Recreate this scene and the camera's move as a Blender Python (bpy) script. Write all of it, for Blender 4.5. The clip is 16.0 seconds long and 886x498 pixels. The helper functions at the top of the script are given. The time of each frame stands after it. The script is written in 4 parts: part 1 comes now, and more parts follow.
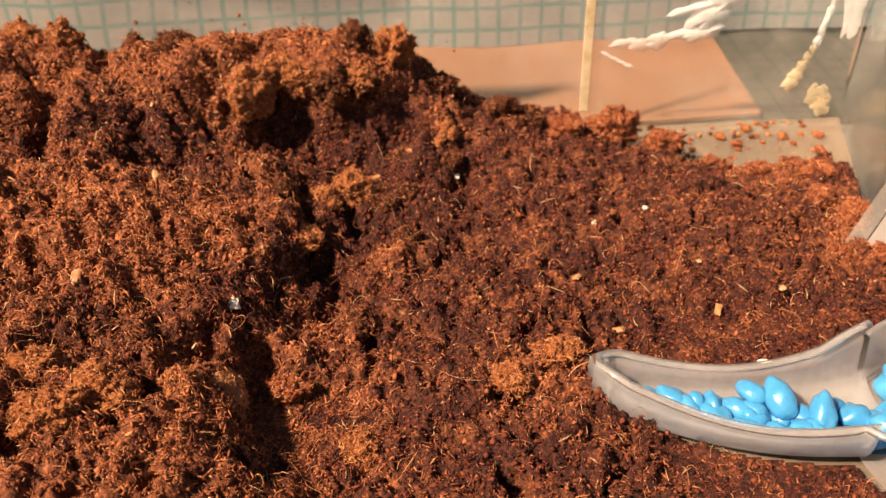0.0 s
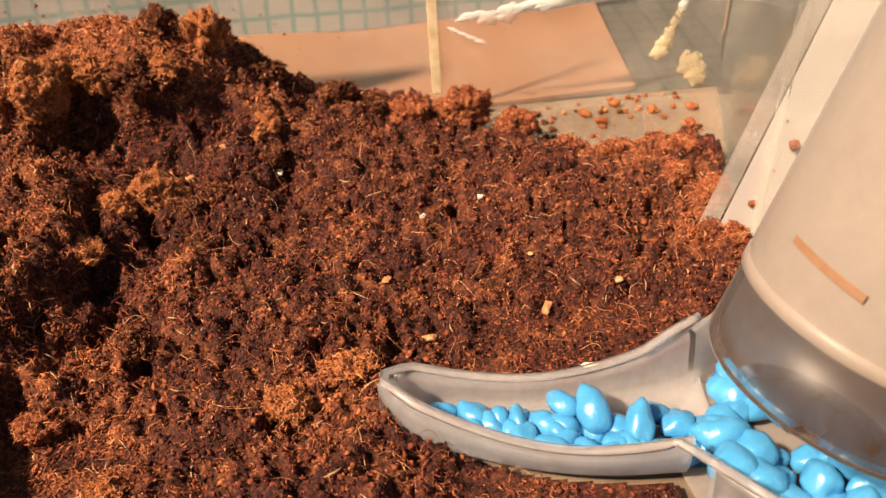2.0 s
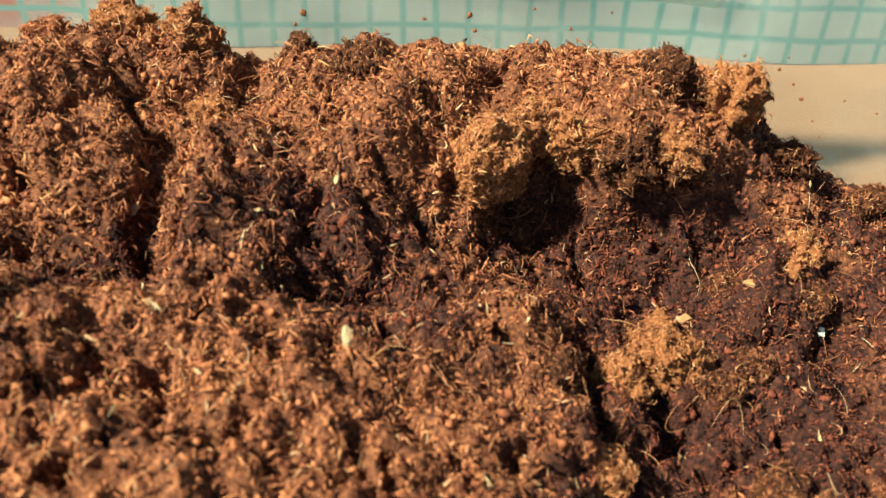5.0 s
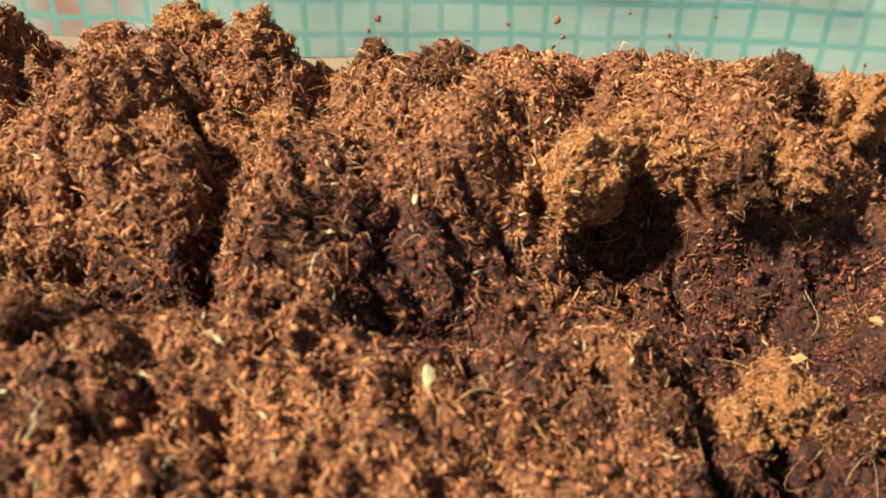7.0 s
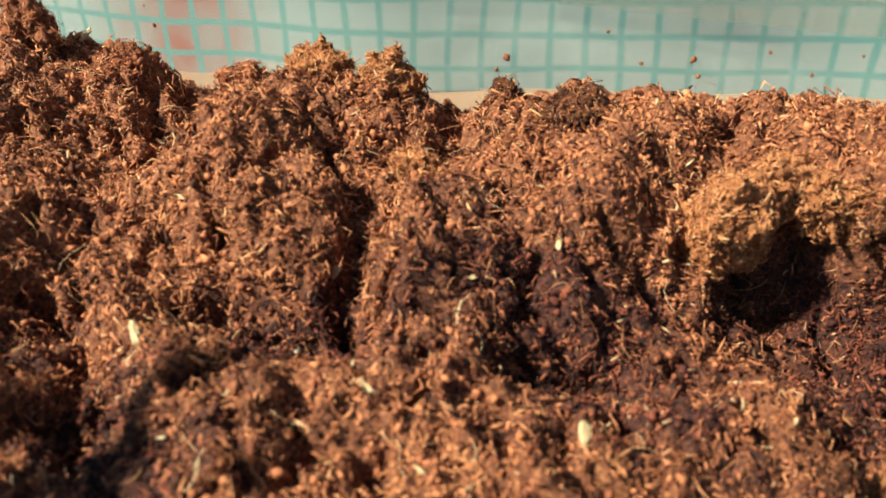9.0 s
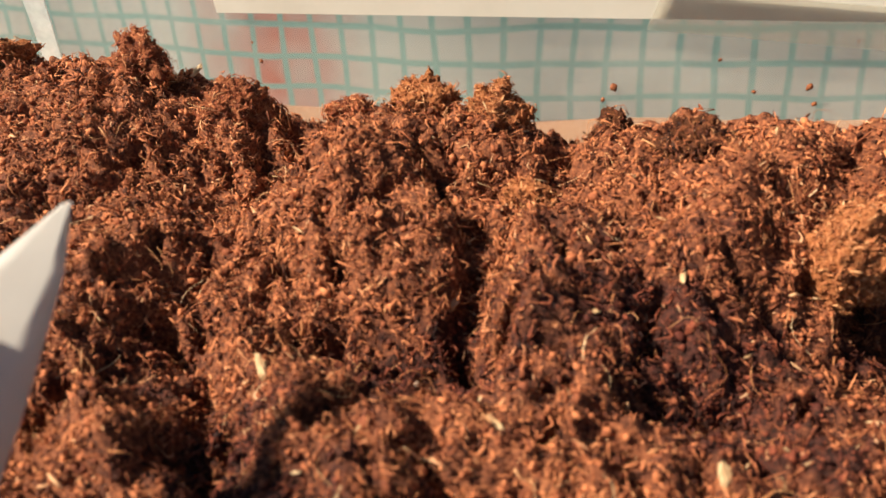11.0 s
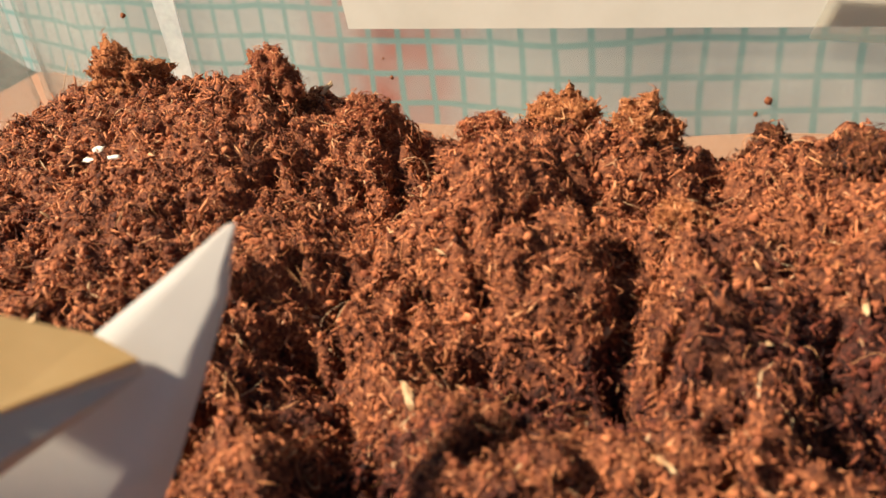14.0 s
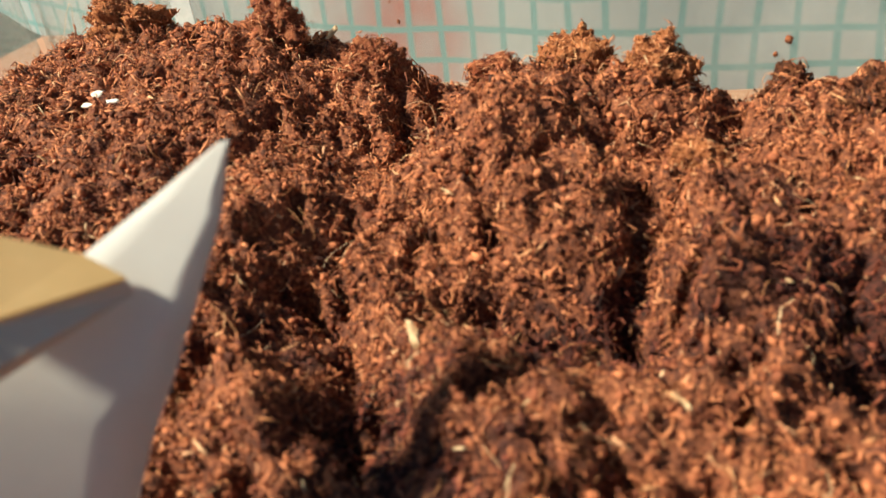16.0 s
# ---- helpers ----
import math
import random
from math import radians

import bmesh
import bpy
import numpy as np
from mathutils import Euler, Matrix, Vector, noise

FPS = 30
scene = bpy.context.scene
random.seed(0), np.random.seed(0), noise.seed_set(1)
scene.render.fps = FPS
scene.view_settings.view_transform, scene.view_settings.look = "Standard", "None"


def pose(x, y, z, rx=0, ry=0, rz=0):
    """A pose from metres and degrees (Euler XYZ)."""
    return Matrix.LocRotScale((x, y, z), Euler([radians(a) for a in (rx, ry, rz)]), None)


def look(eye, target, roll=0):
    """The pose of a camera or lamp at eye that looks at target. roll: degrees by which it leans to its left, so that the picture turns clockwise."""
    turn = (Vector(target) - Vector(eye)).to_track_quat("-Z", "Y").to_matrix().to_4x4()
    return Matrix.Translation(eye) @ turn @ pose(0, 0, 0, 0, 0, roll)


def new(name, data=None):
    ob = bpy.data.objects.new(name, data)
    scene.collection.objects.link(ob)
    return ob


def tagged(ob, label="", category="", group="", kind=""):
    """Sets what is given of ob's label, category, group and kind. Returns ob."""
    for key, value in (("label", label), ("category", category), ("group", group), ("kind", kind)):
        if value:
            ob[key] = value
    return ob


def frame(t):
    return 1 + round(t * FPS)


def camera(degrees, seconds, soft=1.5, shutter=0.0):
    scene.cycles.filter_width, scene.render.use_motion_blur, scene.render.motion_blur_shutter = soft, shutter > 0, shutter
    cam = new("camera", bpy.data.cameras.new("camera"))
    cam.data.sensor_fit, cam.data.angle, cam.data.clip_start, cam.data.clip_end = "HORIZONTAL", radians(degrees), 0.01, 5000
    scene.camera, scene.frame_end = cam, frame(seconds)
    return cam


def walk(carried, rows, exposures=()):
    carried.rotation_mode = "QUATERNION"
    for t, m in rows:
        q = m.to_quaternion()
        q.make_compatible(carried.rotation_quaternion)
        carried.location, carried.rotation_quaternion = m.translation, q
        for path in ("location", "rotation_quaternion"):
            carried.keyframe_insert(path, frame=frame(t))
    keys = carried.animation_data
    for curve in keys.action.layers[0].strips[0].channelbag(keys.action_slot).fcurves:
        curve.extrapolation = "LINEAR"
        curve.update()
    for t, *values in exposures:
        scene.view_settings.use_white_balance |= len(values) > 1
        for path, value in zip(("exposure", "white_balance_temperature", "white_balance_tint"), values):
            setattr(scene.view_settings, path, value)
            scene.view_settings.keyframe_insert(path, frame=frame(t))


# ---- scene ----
cam = camera(54.87, 16.0)
PATH = [
    (0, (0.00231, 0.00234, 0.16319), (0.00184, 0.16565, 0.04773), -0.34),
    (0.5, (0.02157, 0.00561, 0.16133), (0.02369, 0.16846, 0.04524), -1.33),
    (1, (0.03648, 0.01013, 0.15788), (0.04041, 0.17258, 0.04128), -2.21),
    (1.5, (0.03802, 0.01590, 0.15369), (0.04262, 0.17818, 0.03687), -2.66),
    (2, (0.03663, 0.01866, 0.15259), (0.04022, 0.18071, 0.03542), -2.61),
    (2.5, (0.03183, 0.02176, 0.15247), (0.03298, 0.18334, 0.03461), -2.16),
    (3, (0.01583, 0.03124, 0.15121), (0.01402, 0.19154, 0.03163), -1.37),
    (3.5, (0.00037, 0.04301, 0.14832), (-0.00438, 0.20146, 0.02637), -0.28),
    (4, (-0.01231, 0.05537, 0.14268), (-0.02055, 0.21164, 0.01812), 0.83),
    (4.5, (-0.03092, 0.07384, 0.14218), (-0.04237, 0.22856, 0.01597), 1.91),
    (5, (-0.04052, 0.08849, 0.14291), (-0.05515, 0.24227, 0.01588), 2.53),
    (5.2, (-0.04395, 0.09104, 0.14021), (-0.05970, 0.24475, 0.01322), 2.65),
    (7.3, (-0.04646, 0.09777, 0.13700), (-0.07560, 0.25179, 0.01278), 0.15),
    (7.5, (-0.04837, 0.09808, 0.13688), (-0.07883, 0.25213, 0.01302), 0.00),
    (8, (-0.05217, 0.09791, 0.13663), (-0.08684, 0.25203, 0.01398), -0.55),
    (8.5, (-0.05394, 0.09791, 0.13684), (-0.09281, 0.25219, 0.01566), -1.20),
    (9, (-0.05497, 0.09857, 0.13765), (-0.09775, 0.25283, 0.01776), -1.90),
    (9.5, (-0.05552, 0.09851, 0.13825), (-0.10213, 0.25268, 0.01967), -2.70),
    (10, (-0.05906, 0.09770, 0.13684), (-0.10923, 0.25180, 0.01963), -3.42),
    (10.2, (-0.06006, 0.09770, 0.13692), (-0.11159, 0.25191, 0.02045), -3.73),
    (12.3, (-0.06438, 0.09862, 0.13943), (-0.12968, 0.25166, 0.02846), -5.77),
    (12.5, (-0.06542, 0.09893, 0.13842), (-0.13208, 0.25172, 0.02791), -5.96),
    (13, (-0.06838, 0.09932, 0.13704), (-0.13846, 0.25096, 0.02708), -6.59),
    (13.5, (-0.06970, 0.09960, 0.13669), (-0.14334, 0.25002, 0.02738), -7.33),
    (14, (-0.06993, 0.09973, 0.13635), (-0.14625, 0.24904, 0.02736), -7.96),
    (14.5, (-0.07009, 0.09959, 0.13619), (-0.14807, 0.24786, 0.02695), -8.39),
    (15, (-0.06999, 0.10012, 0.13527), (-0.14857, 0.24725, 0.02492), -8.60),
    (15.5, (-0.07012, 0.09907, 0.13194), (-0.14854, 0.24546, 0.02048), -8.56),
    (16, (-0.07009, 0.09994, 0.13090), (-0.14834, 0.24546, 0.01820), -8.64),
]
EXPOSURES = [(0.0, 1.18, 6700.0, 12.0), (3.2, 1.2, 6700.0, 12.0), (3.6, 1.3, 6000.0, 2.0), (4.0, 1.42, 5550.0, -7.0), (4.5, 1.5, 5000.0, -24.0), (5.0, 1.55, 4600.0, -32.0), (7.3, 1.62, 4400.0, -38.0), (9.0, 1.62, 4500.0, -28.0), (10.0, 1.47, 4950.0, -11.0), (12.3, 1.35, 5550.0, -3.0), (15.0, 1.36, 5400.0, -5.0), (16.0, 1.42, 5050.0, -13.0)]
cam.data.dof.use_dof, cam.data.dof.focus_distance, cam.data.dof.aperture_fstop = True, 0.142, 36.0
walk(cam, [(t, look(eye, target, roll)) for t, eye, target, roll in PATH], EXPOSURES)

# ---- light ----
SUN_AZIMUTH, SUN_HEIGHT = 241.0, 47.0     # degrees: from the left of the box, a little towards its front
world = bpy.data.worlds.new("world")
scene.world = world
world.use_nodes = True
wn = world.node_tree.nodes
sky = wn.new("ShaderNodeTexSky")
sky.sky_type = "NISHITA"
sky.sun_disc = False
sky.sun_elevation, sky.sun_rotation = radians(SUN_HEIGHT), radians(SUN_AZIMUTH)
wn["Background"].inputs["Strength"].default_value = 0.028
world.node_tree.links.new(sky.outputs[0], wn["Background"].inputs[0])
sun = new("sun", bpy.data.lights.new("sun", "SUN"))
sun.data.energy, sun.data.angle, sun.data.color = 5.0, radians(4.0), (1.0, 0.76, 0.54)
az, el = radians(SUN_AZIMUTH), radians(SUN_HEIGHT)
toward = Vector((math.sin(az) * math.cos(el), math.cos(az) * math.cos(el), math.sin(el)))
sun.matrix_world = look(toward, (0, 0, 0))

# ---- materials ----


class Nodes:
    """A node material under construction."""

    def __init__(self, name):
        self.mat = bpy.data.materials.new(name)
        self.mat.use_nodes = True
        self.t = self.mat.node_tree
        self.bsdf = self.t.nodes["Principled BSDF"]
        self.out = self.t.nodes["Material Output"]

    def add(self, kind, **inputs):
        n = self.t.nodes.new(kind)
        for k, v in inputs.items():
            self.set(n, k.replace("_", " "), v)
        return n

    def set(self, n, key, v):
        sock = n.inputs[key]
        if isinstance(v, bpy.types.NodeSocket):
            self.t.links.new(v, sock)
        else:
            sock.default_value = v

    def place(self):
        return self.add("ShaderNodeTexCoord").outputs["Object"]

    def noise(self, scale, detail=4.0, rough=0.6, vector=None):
        n = self.add("ShaderNodeTexNoise", Scale=scale, Detail=detail, Roughness=rough)
        self.set(n, "Vector", vector or self.place())
        return n.outputs["Fac"]

    def ramp(self, fac, *stops):
        n = self.add("ShaderNodeValToRGB", Fac=fac)
        e = n.color_ramp.elements
        while len(e) < len(stops):
            e.new(0.5)
        for el_, (p, c) in zip(e, stops):
            el_.position = p
            el_.color = (*c, 1.0) if len(c) == 3 else c
        return n.outputs["Color"]

    def mix(self, fac, a, b, kind="MIX"):
        n = self.t.nodes.new("ShaderNodeMix")
        n.data_type, n.blend_type = "RGBA", kind
        for sock, v in ((n.inputs[0], fac), (n.inputs[6], a), (n.inputs[7], b)):
            if isinstance(v, bpy.types.NodeSocket):
                self.t.links.new(v, sock)
            else:
                sock.default_value = v if sock.type == "VALUE" else (*v[:3], 1.0)
        return n.outputs[2]

    def math(self, op, a, b=0.0, clamp=False):
        n = self.t.nodes.new("ShaderNodeMath")
        n.operation, n.use_clamp = op, clamp
        for sock, v in zip(n.inputs, (a, b)):
            if isinstance(v, bpy.types.NodeSocket):
                self.t.links.new(v, sock)
            else:
                sock.default_value = v
        return n.outputs[0]

    def bump(self, height, strength=0.5, distance=0.0005):
        n = self.add("ShaderNodeBump", Height=height, Strength=strength, Distance=distance)
        self.set(self.bsdf, "Normal", n.outputs[0])

    def finish(self, color=None, rough=None, **more):
        if color is not None:
            self.set(self.bsdf, "Base Color", color if isinstance(color, bpy.types.NodeSocket) else (*color, 1.0))
        if rough is not None:
            self.set(self.bsdf, "Roughness", rough)
        for k, v in more.items():
            self.set(self.bsdf, k.replace("_", " "), v)
        return self.mat


DAMP_AND_SHADE = (   # x, y, z, reach in millimetres, and how much darker (+) or lighter (-): damp, dry, and shade painted into hollows
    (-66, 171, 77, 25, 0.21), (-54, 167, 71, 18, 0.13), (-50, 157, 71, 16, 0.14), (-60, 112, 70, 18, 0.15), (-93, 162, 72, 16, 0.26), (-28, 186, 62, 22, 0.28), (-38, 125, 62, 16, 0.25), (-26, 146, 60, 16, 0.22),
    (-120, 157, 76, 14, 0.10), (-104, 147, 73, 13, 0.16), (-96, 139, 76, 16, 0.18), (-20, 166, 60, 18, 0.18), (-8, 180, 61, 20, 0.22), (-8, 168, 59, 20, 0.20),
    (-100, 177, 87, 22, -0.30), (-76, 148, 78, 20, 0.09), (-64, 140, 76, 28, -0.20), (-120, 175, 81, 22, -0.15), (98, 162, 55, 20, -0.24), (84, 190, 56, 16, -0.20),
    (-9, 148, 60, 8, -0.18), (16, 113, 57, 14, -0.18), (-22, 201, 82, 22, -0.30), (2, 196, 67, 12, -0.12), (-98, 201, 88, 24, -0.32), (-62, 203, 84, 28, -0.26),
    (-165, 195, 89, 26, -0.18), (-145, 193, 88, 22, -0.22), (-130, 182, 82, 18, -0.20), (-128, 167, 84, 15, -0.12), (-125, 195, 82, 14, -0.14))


def damp_shade_map(n):
    """Higher where the coir is darker: damp blotches, the flattened bed in front of the dish, wet or dry stretches, and
    shade painted into the hollows and beside the card.
    """
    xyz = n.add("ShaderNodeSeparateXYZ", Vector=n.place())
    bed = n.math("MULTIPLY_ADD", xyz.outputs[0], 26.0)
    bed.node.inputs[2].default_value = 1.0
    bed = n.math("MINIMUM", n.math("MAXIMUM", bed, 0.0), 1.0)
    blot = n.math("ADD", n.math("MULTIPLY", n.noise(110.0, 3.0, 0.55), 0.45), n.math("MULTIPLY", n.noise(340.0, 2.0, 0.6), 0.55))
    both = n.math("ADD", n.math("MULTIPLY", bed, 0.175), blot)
    for x, y, z, reach, share in DAMP_AND_SHADE:
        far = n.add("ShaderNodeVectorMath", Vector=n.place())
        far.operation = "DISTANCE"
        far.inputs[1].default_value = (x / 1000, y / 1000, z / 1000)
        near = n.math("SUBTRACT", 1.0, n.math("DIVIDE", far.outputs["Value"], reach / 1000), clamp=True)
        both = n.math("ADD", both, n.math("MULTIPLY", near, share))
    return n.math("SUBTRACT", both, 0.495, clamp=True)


def coir_soil():
    n = Nodes("coir_soil")
    # takes in the coir's damp and the shade painted into its hollows
    damp = n.math("MULTIPLY", damp_shade_map(n), 5.0, clamp=True)
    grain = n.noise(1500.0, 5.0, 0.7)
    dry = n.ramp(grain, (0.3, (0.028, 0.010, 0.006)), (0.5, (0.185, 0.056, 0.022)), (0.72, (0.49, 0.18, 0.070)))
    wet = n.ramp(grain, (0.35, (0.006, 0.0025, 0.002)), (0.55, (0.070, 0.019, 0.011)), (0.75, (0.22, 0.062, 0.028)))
    n.bump(n.noise(2600.0, 4.0, 0.7), 0.9, 0.0006)
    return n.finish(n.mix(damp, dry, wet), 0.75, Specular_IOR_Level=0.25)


def coir_bits(name, shift=0.0, most=1.0):
    """Crumbs and fibres: each bit has its own tone, from near black to straw."""
    n = Nodes(name)
    rnd = n.math("MULTIPLY", n.add("ShaderNodeNewGeometry").outputs["Random Per Island"], most)
    # bits darken with the ground, by damp and by the painted shade alike
    damp = n.math("MULTIPLY", damp_shade_map(n), 5.0, clamp=True)
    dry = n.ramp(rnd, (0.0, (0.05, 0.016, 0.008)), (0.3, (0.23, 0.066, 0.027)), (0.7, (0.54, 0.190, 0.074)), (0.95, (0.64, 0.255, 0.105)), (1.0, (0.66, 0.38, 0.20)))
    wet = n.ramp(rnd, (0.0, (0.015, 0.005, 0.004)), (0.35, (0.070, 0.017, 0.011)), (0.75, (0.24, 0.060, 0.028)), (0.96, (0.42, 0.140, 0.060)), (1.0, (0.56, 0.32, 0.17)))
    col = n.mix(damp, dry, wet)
    fine = n.noise(3000.0, 3.0, 0.6)
    col = n.mix(0.5, col, n.ramp(fine, (0.3, (0.35, 0.33, 0.32)), (0.7, (1.25, 1.2, 1.15))), "MULTIPLY")
    n.bump(fine, 0.5, 0.0003)
    return n.finish(col, 0.78 + shift, Specular_IOR_Level=0.2)


def dry_clod(name, a, b, c):
    n = Nodes(name)
    grain = n.noise(1300.0, 5.0, 0.72)
    col = n.ramp(grain, (0.28, a), (0.5, b), (0.72, c))
    n.bump(n.noise(2200.0, 5.0, 0.7), 1.0, 0.0008)
    return n.finish(col, 0.85, Specular_IOR_Level=0.15)


def clear_plastic(name, tint, haze, gloss=0.08, smear=0.35, dust=(0.62, 0.55, 0.46)):
    """Thin clear plastic: sees through, with a faint film of dust and smears and a mirror sheen."""
    n = Nodes(name)
    n.t.nodes.remove(n.bsdf)
    clear = n.add("ShaderNodeBsdfTransparent", Color=(*tint, 1.0))
    film = n.add("ShaderNodeBsdfDiffuse", Color=(*dust, 1.0))
    patch = n.ramp(n.noise(60.0, 6.0, 0.65), (0.45, (0, 0, 0)), (0.75, (1, 1, 1)))
    fac = n.math("ADD", n.math("MULTIPLY", patch, smear * 0.3), haze, clamp=True)
    m1 = n.add("ShaderNodeMixShader", Fac=fac)
    n.t.links.new(clear.outputs[0], m1.inputs[1])
    n.t.links.new(film.outputs[0], m1.inputs[2])
    sheen = n.add("ShaderNodeBsdfGlossy", Color=(1, 1, 1, 1), Roughness=0.12)
    fr = n.add("ShaderNodeFresnel", IOR=1.35)
    m2 = n.add("ShaderNodeMixShader", Fac=n.math("MULTIPLY", fr.outputs[0], gloss * 10, clamp=True))
    n.t.links.new(m1.outputs[0], m2.inputs[1])
    n.t.links.new(sheen.outputs[0], m2.inputs[2])
    n.t.links.new(m2.outputs[0], n.out.inputs[0])
    return n.mat


def milky_plastic(name, color, clear, rough=0.25, trans=0.5):
    """Cloudy soft plastic that lets some light and shape through."""
    n = Nodes(name)
    n.t.nodes.remove(n.bsdf)
    see = n.add("ShaderNodeBsdfTransparent", Color=(0.92, 0.92, 0.92, 1.0))
    dif = n.add("ShaderNodeBsdfDiffuse", Color=(*color, 1.0))
    glow = n.add("ShaderNodeBsdfTranslucent", Color=(*color, 1.0))
    m0 = n.add("ShaderNodeMixShader", Fac=trans)
    n.t.links.new(dif.outputs[0], m0.inputs[1])
    n.t.links.new(glow.outputs[0], m0.inputs[2])
    scuff = n.math("MULTIPLY_ADD", n.noise(250.0, 5.0, 0.7), 0.3)
    scuff.node.inputs[2].default_value = clear - 0.15
    m1 = n.add("ShaderNodeMixShader", Fac=scuff)
    n.t.links.new(m0.outputs[0], m1.inputs[1])
    n.t.links.new(see.outputs[0], m1.inputs[2])
    sheen = n.add("ShaderNodeBsdfGlossy", Color=(1, 1, 1, 1), Roughness=rough)
    fr = n.add("ShaderNodeFresnel", IOR=1.28)
    m2 = n.add("ShaderNodeMixShader", Fac=fr.outputs[0])
    n.t.links.new(m1.outputs[0], m2.inputs[1])
    n.t.links.new(sheen.outputs[0], m2.inputs[2])
    n.t.links.new(m2.outputs[0], n.out.inputs[0])
    return n.mat


def plain(name, a, b, scale, rough, bump=0.2, depth=0.0003, **more):
    """A surface that drifts between two near tones."""
    n = Nodes(name)
    f = n.noise(scale, 5.0, 0.6)
    n.bump(n.noise(scale * 6, 4.0, 0.6), bump, depth)
    return n.finish(n.ramp(f, (0.3, a), (0.7, b)), rough, **more)


def thin(n, col, share):
    """Lets part of the light through to the other side, as cloth and paper do."""
    glow = n.add("ShaderNodeBsdfTranslucent")
    if isinstance(col, bpy.types.NodeSocket):
        n.t.links.new(col, glow.inputs["Color"])
    else:
        glow.inputs["Color"].default_value = (*col, 1.0)
    m = n.add("ShaderNodeMixShader", Fac=share)
    n.t.links.new(n.bsdf.outputs[0], m.inputs[1])
    n.t.links.new(glow.outputs[0], m.inputs[2])
    n.t.links.new(m.outputs[0], n.out.inputs[0])


def paper(name, a, b, scale, share=0.4):
    n = Nodes(name)
    col = n.ramp(n.noise(scale, 5.0, 0.6), (0.3, a), (0.7, b))
    n.finish(col, 0.6)
    thin(n, col, share)
    return n.mat


def checked_cloth(name, ground, line, pitch, wide, warm):
    """Woven cloth with a grid of coloured lines, and pinkish checks in one stretch."""
    n = Nodes(name)
    xyz = n.add("ShaderNodeSeparateXYZ", Vector=n.place())
    wob = n.math("MULTIPLY", n.math("SUBTRACT", n.noise(28.0, 2.0, 0.5), 0.5), 0.0035)
    lines = []
    for k, sock in ((0, xyz.outputs[0]), (1, xyz.outputs[1])):
        p = n.math("MODULO", n.math("ADD", n.math("ADD", sock, wob), 10.0), pitch)
        edge = n.math("ABSOLUTE", n.math("SUBTRACT", p, pitch / 2))
        soft = n.math("MULTIPLY", n.math("SUBTRACT", wide, edge), 1600.0, clamp=True)
        lines.append(soft)
    grid = n.math("MAXIMUM", *lines)
    tone = n.mix(n.noise(18.0, 3.0, 0.6), ground, [v * 0.8 for v in ground])
    if warm:
        near = n.math("SUBTRACT", 1.0, n.math("MULTIPLY", n.math("ABSOLUTE", n.math("SUBTRACT", xyz.outputs[0], warm)), 38.0), clamp=True)
        tone = n.mix(n.math("MULTIPLY", near, n.math("MULTIPLY", n.noise(95.0, 1.0, 0.5), 1.5), clamp=True), tone, (0.62, 0.20, 0.14))
    thread = n.noise(3500.0, 2.0, 0.5)
    n.bump(thread, 0.3, 0.0002)
    col = n.mix(grid, tone, line)
    n.finish(col, 0.9, Specular_IOR_Level=0.1)
    thin(n, col, 0.6)
    return n.mat


SOIL = coir_soil()
CRUMB = coir_bits("coir_crumb", most=0.72)
FIBRE = coir_bits("coir_fibre", -0.08)
CLOD_TAN = dry_clod("dry_coir", (0.12, 0.035, 0.013), (0.38, 0.130, 0.045), (0.58, 0.24, 0.085))
CLOD_RED = dry_clod("red_coir", (0.095, 0.025, 0.012), (0.31, 0.098, 0.041), (0.48, 0.19, 0.078))
CLOD_PALE = dry_clod("pale_coir", (0.26, 0.10, 0.045), (0.50, 0.21, 0.095), (0.64, 0.33, 0.16))
CLOD_DARK = dry_clod("damp_coir", (0.016, 0.006, 0.004), (0.085, 0.027, 0.010), (0.25, 0.09, 0.03))
def tuft_fibre(name, *tones):
    """Fibres that bristle from a clod, each with a tone of its own."""
    n = Nodes(name)
    rnd = n.add("ShaderNodeNewGeometry").outputs["Random Per Island"]
    return n.finish(n.ramp(rnd, *zip((0.0, 0.4, 0.8, 1.0), tones)), 0.7, Specular_IOR_Level=0.25)


FUZZ = {"dry_coir": tuft_fibre("tan_fibre", (0.11, 0.032, 0.013), (0.38, 0.128, 0.045), (0.54, 0.21, 0.078), (0.62, 0.32, 0.14)),
        "red_coir": tuft_fibre("red_fibre", (0.07, 0.016, 0.008), (0.27, 0.066, 0.025), (0.44, 0.14, 0.050), (0.62, 0.32, 0.15)),
        "damp_coir": tuft_fibre("dark_fibre", (0.016, 0.006, 0.004), (0.10, 0.027, 0.012), (0.28, 0.085, 0.03), (0.52, 0.25, 0.11))}
FUZZ["pale_coir"] = FUZZ["dry_coir"]
HAIR = tuft_fibre("pale_hair", (0.20, 0.07, 0.025), (0.45, 0.18, 0.065), (0.60, 0.30, 0.13), (0.72, 0.50, 0.28))
WALL = clear_plastic("clear_wall_plastic", (0.95, 0.96, 0.95), 0.055, 0.08, 0.45, (0.62, 0.58, 0.52))
FLOOR_PLASTIC = clear_plastic("clear_floor_plastic", (0.93, 0.92, 0.90), 0.34, 0.05, 0.9, (0.31, 0.23, 0.165))
DISH = milky_plastic("cloudy_dish_plastic", (0.94, 0.92, 0.92), 0.54, 0.22, 0.7)
RIM = milky_plastic("cloudy_rim_plastic", (0.80, 0.75, 0.71), 0.66, 0.3, 0.6)
TUBE = milky_plastic("white_bottle_plastic", (0.52, 0.445, 0.38), 0.14, 0.4)
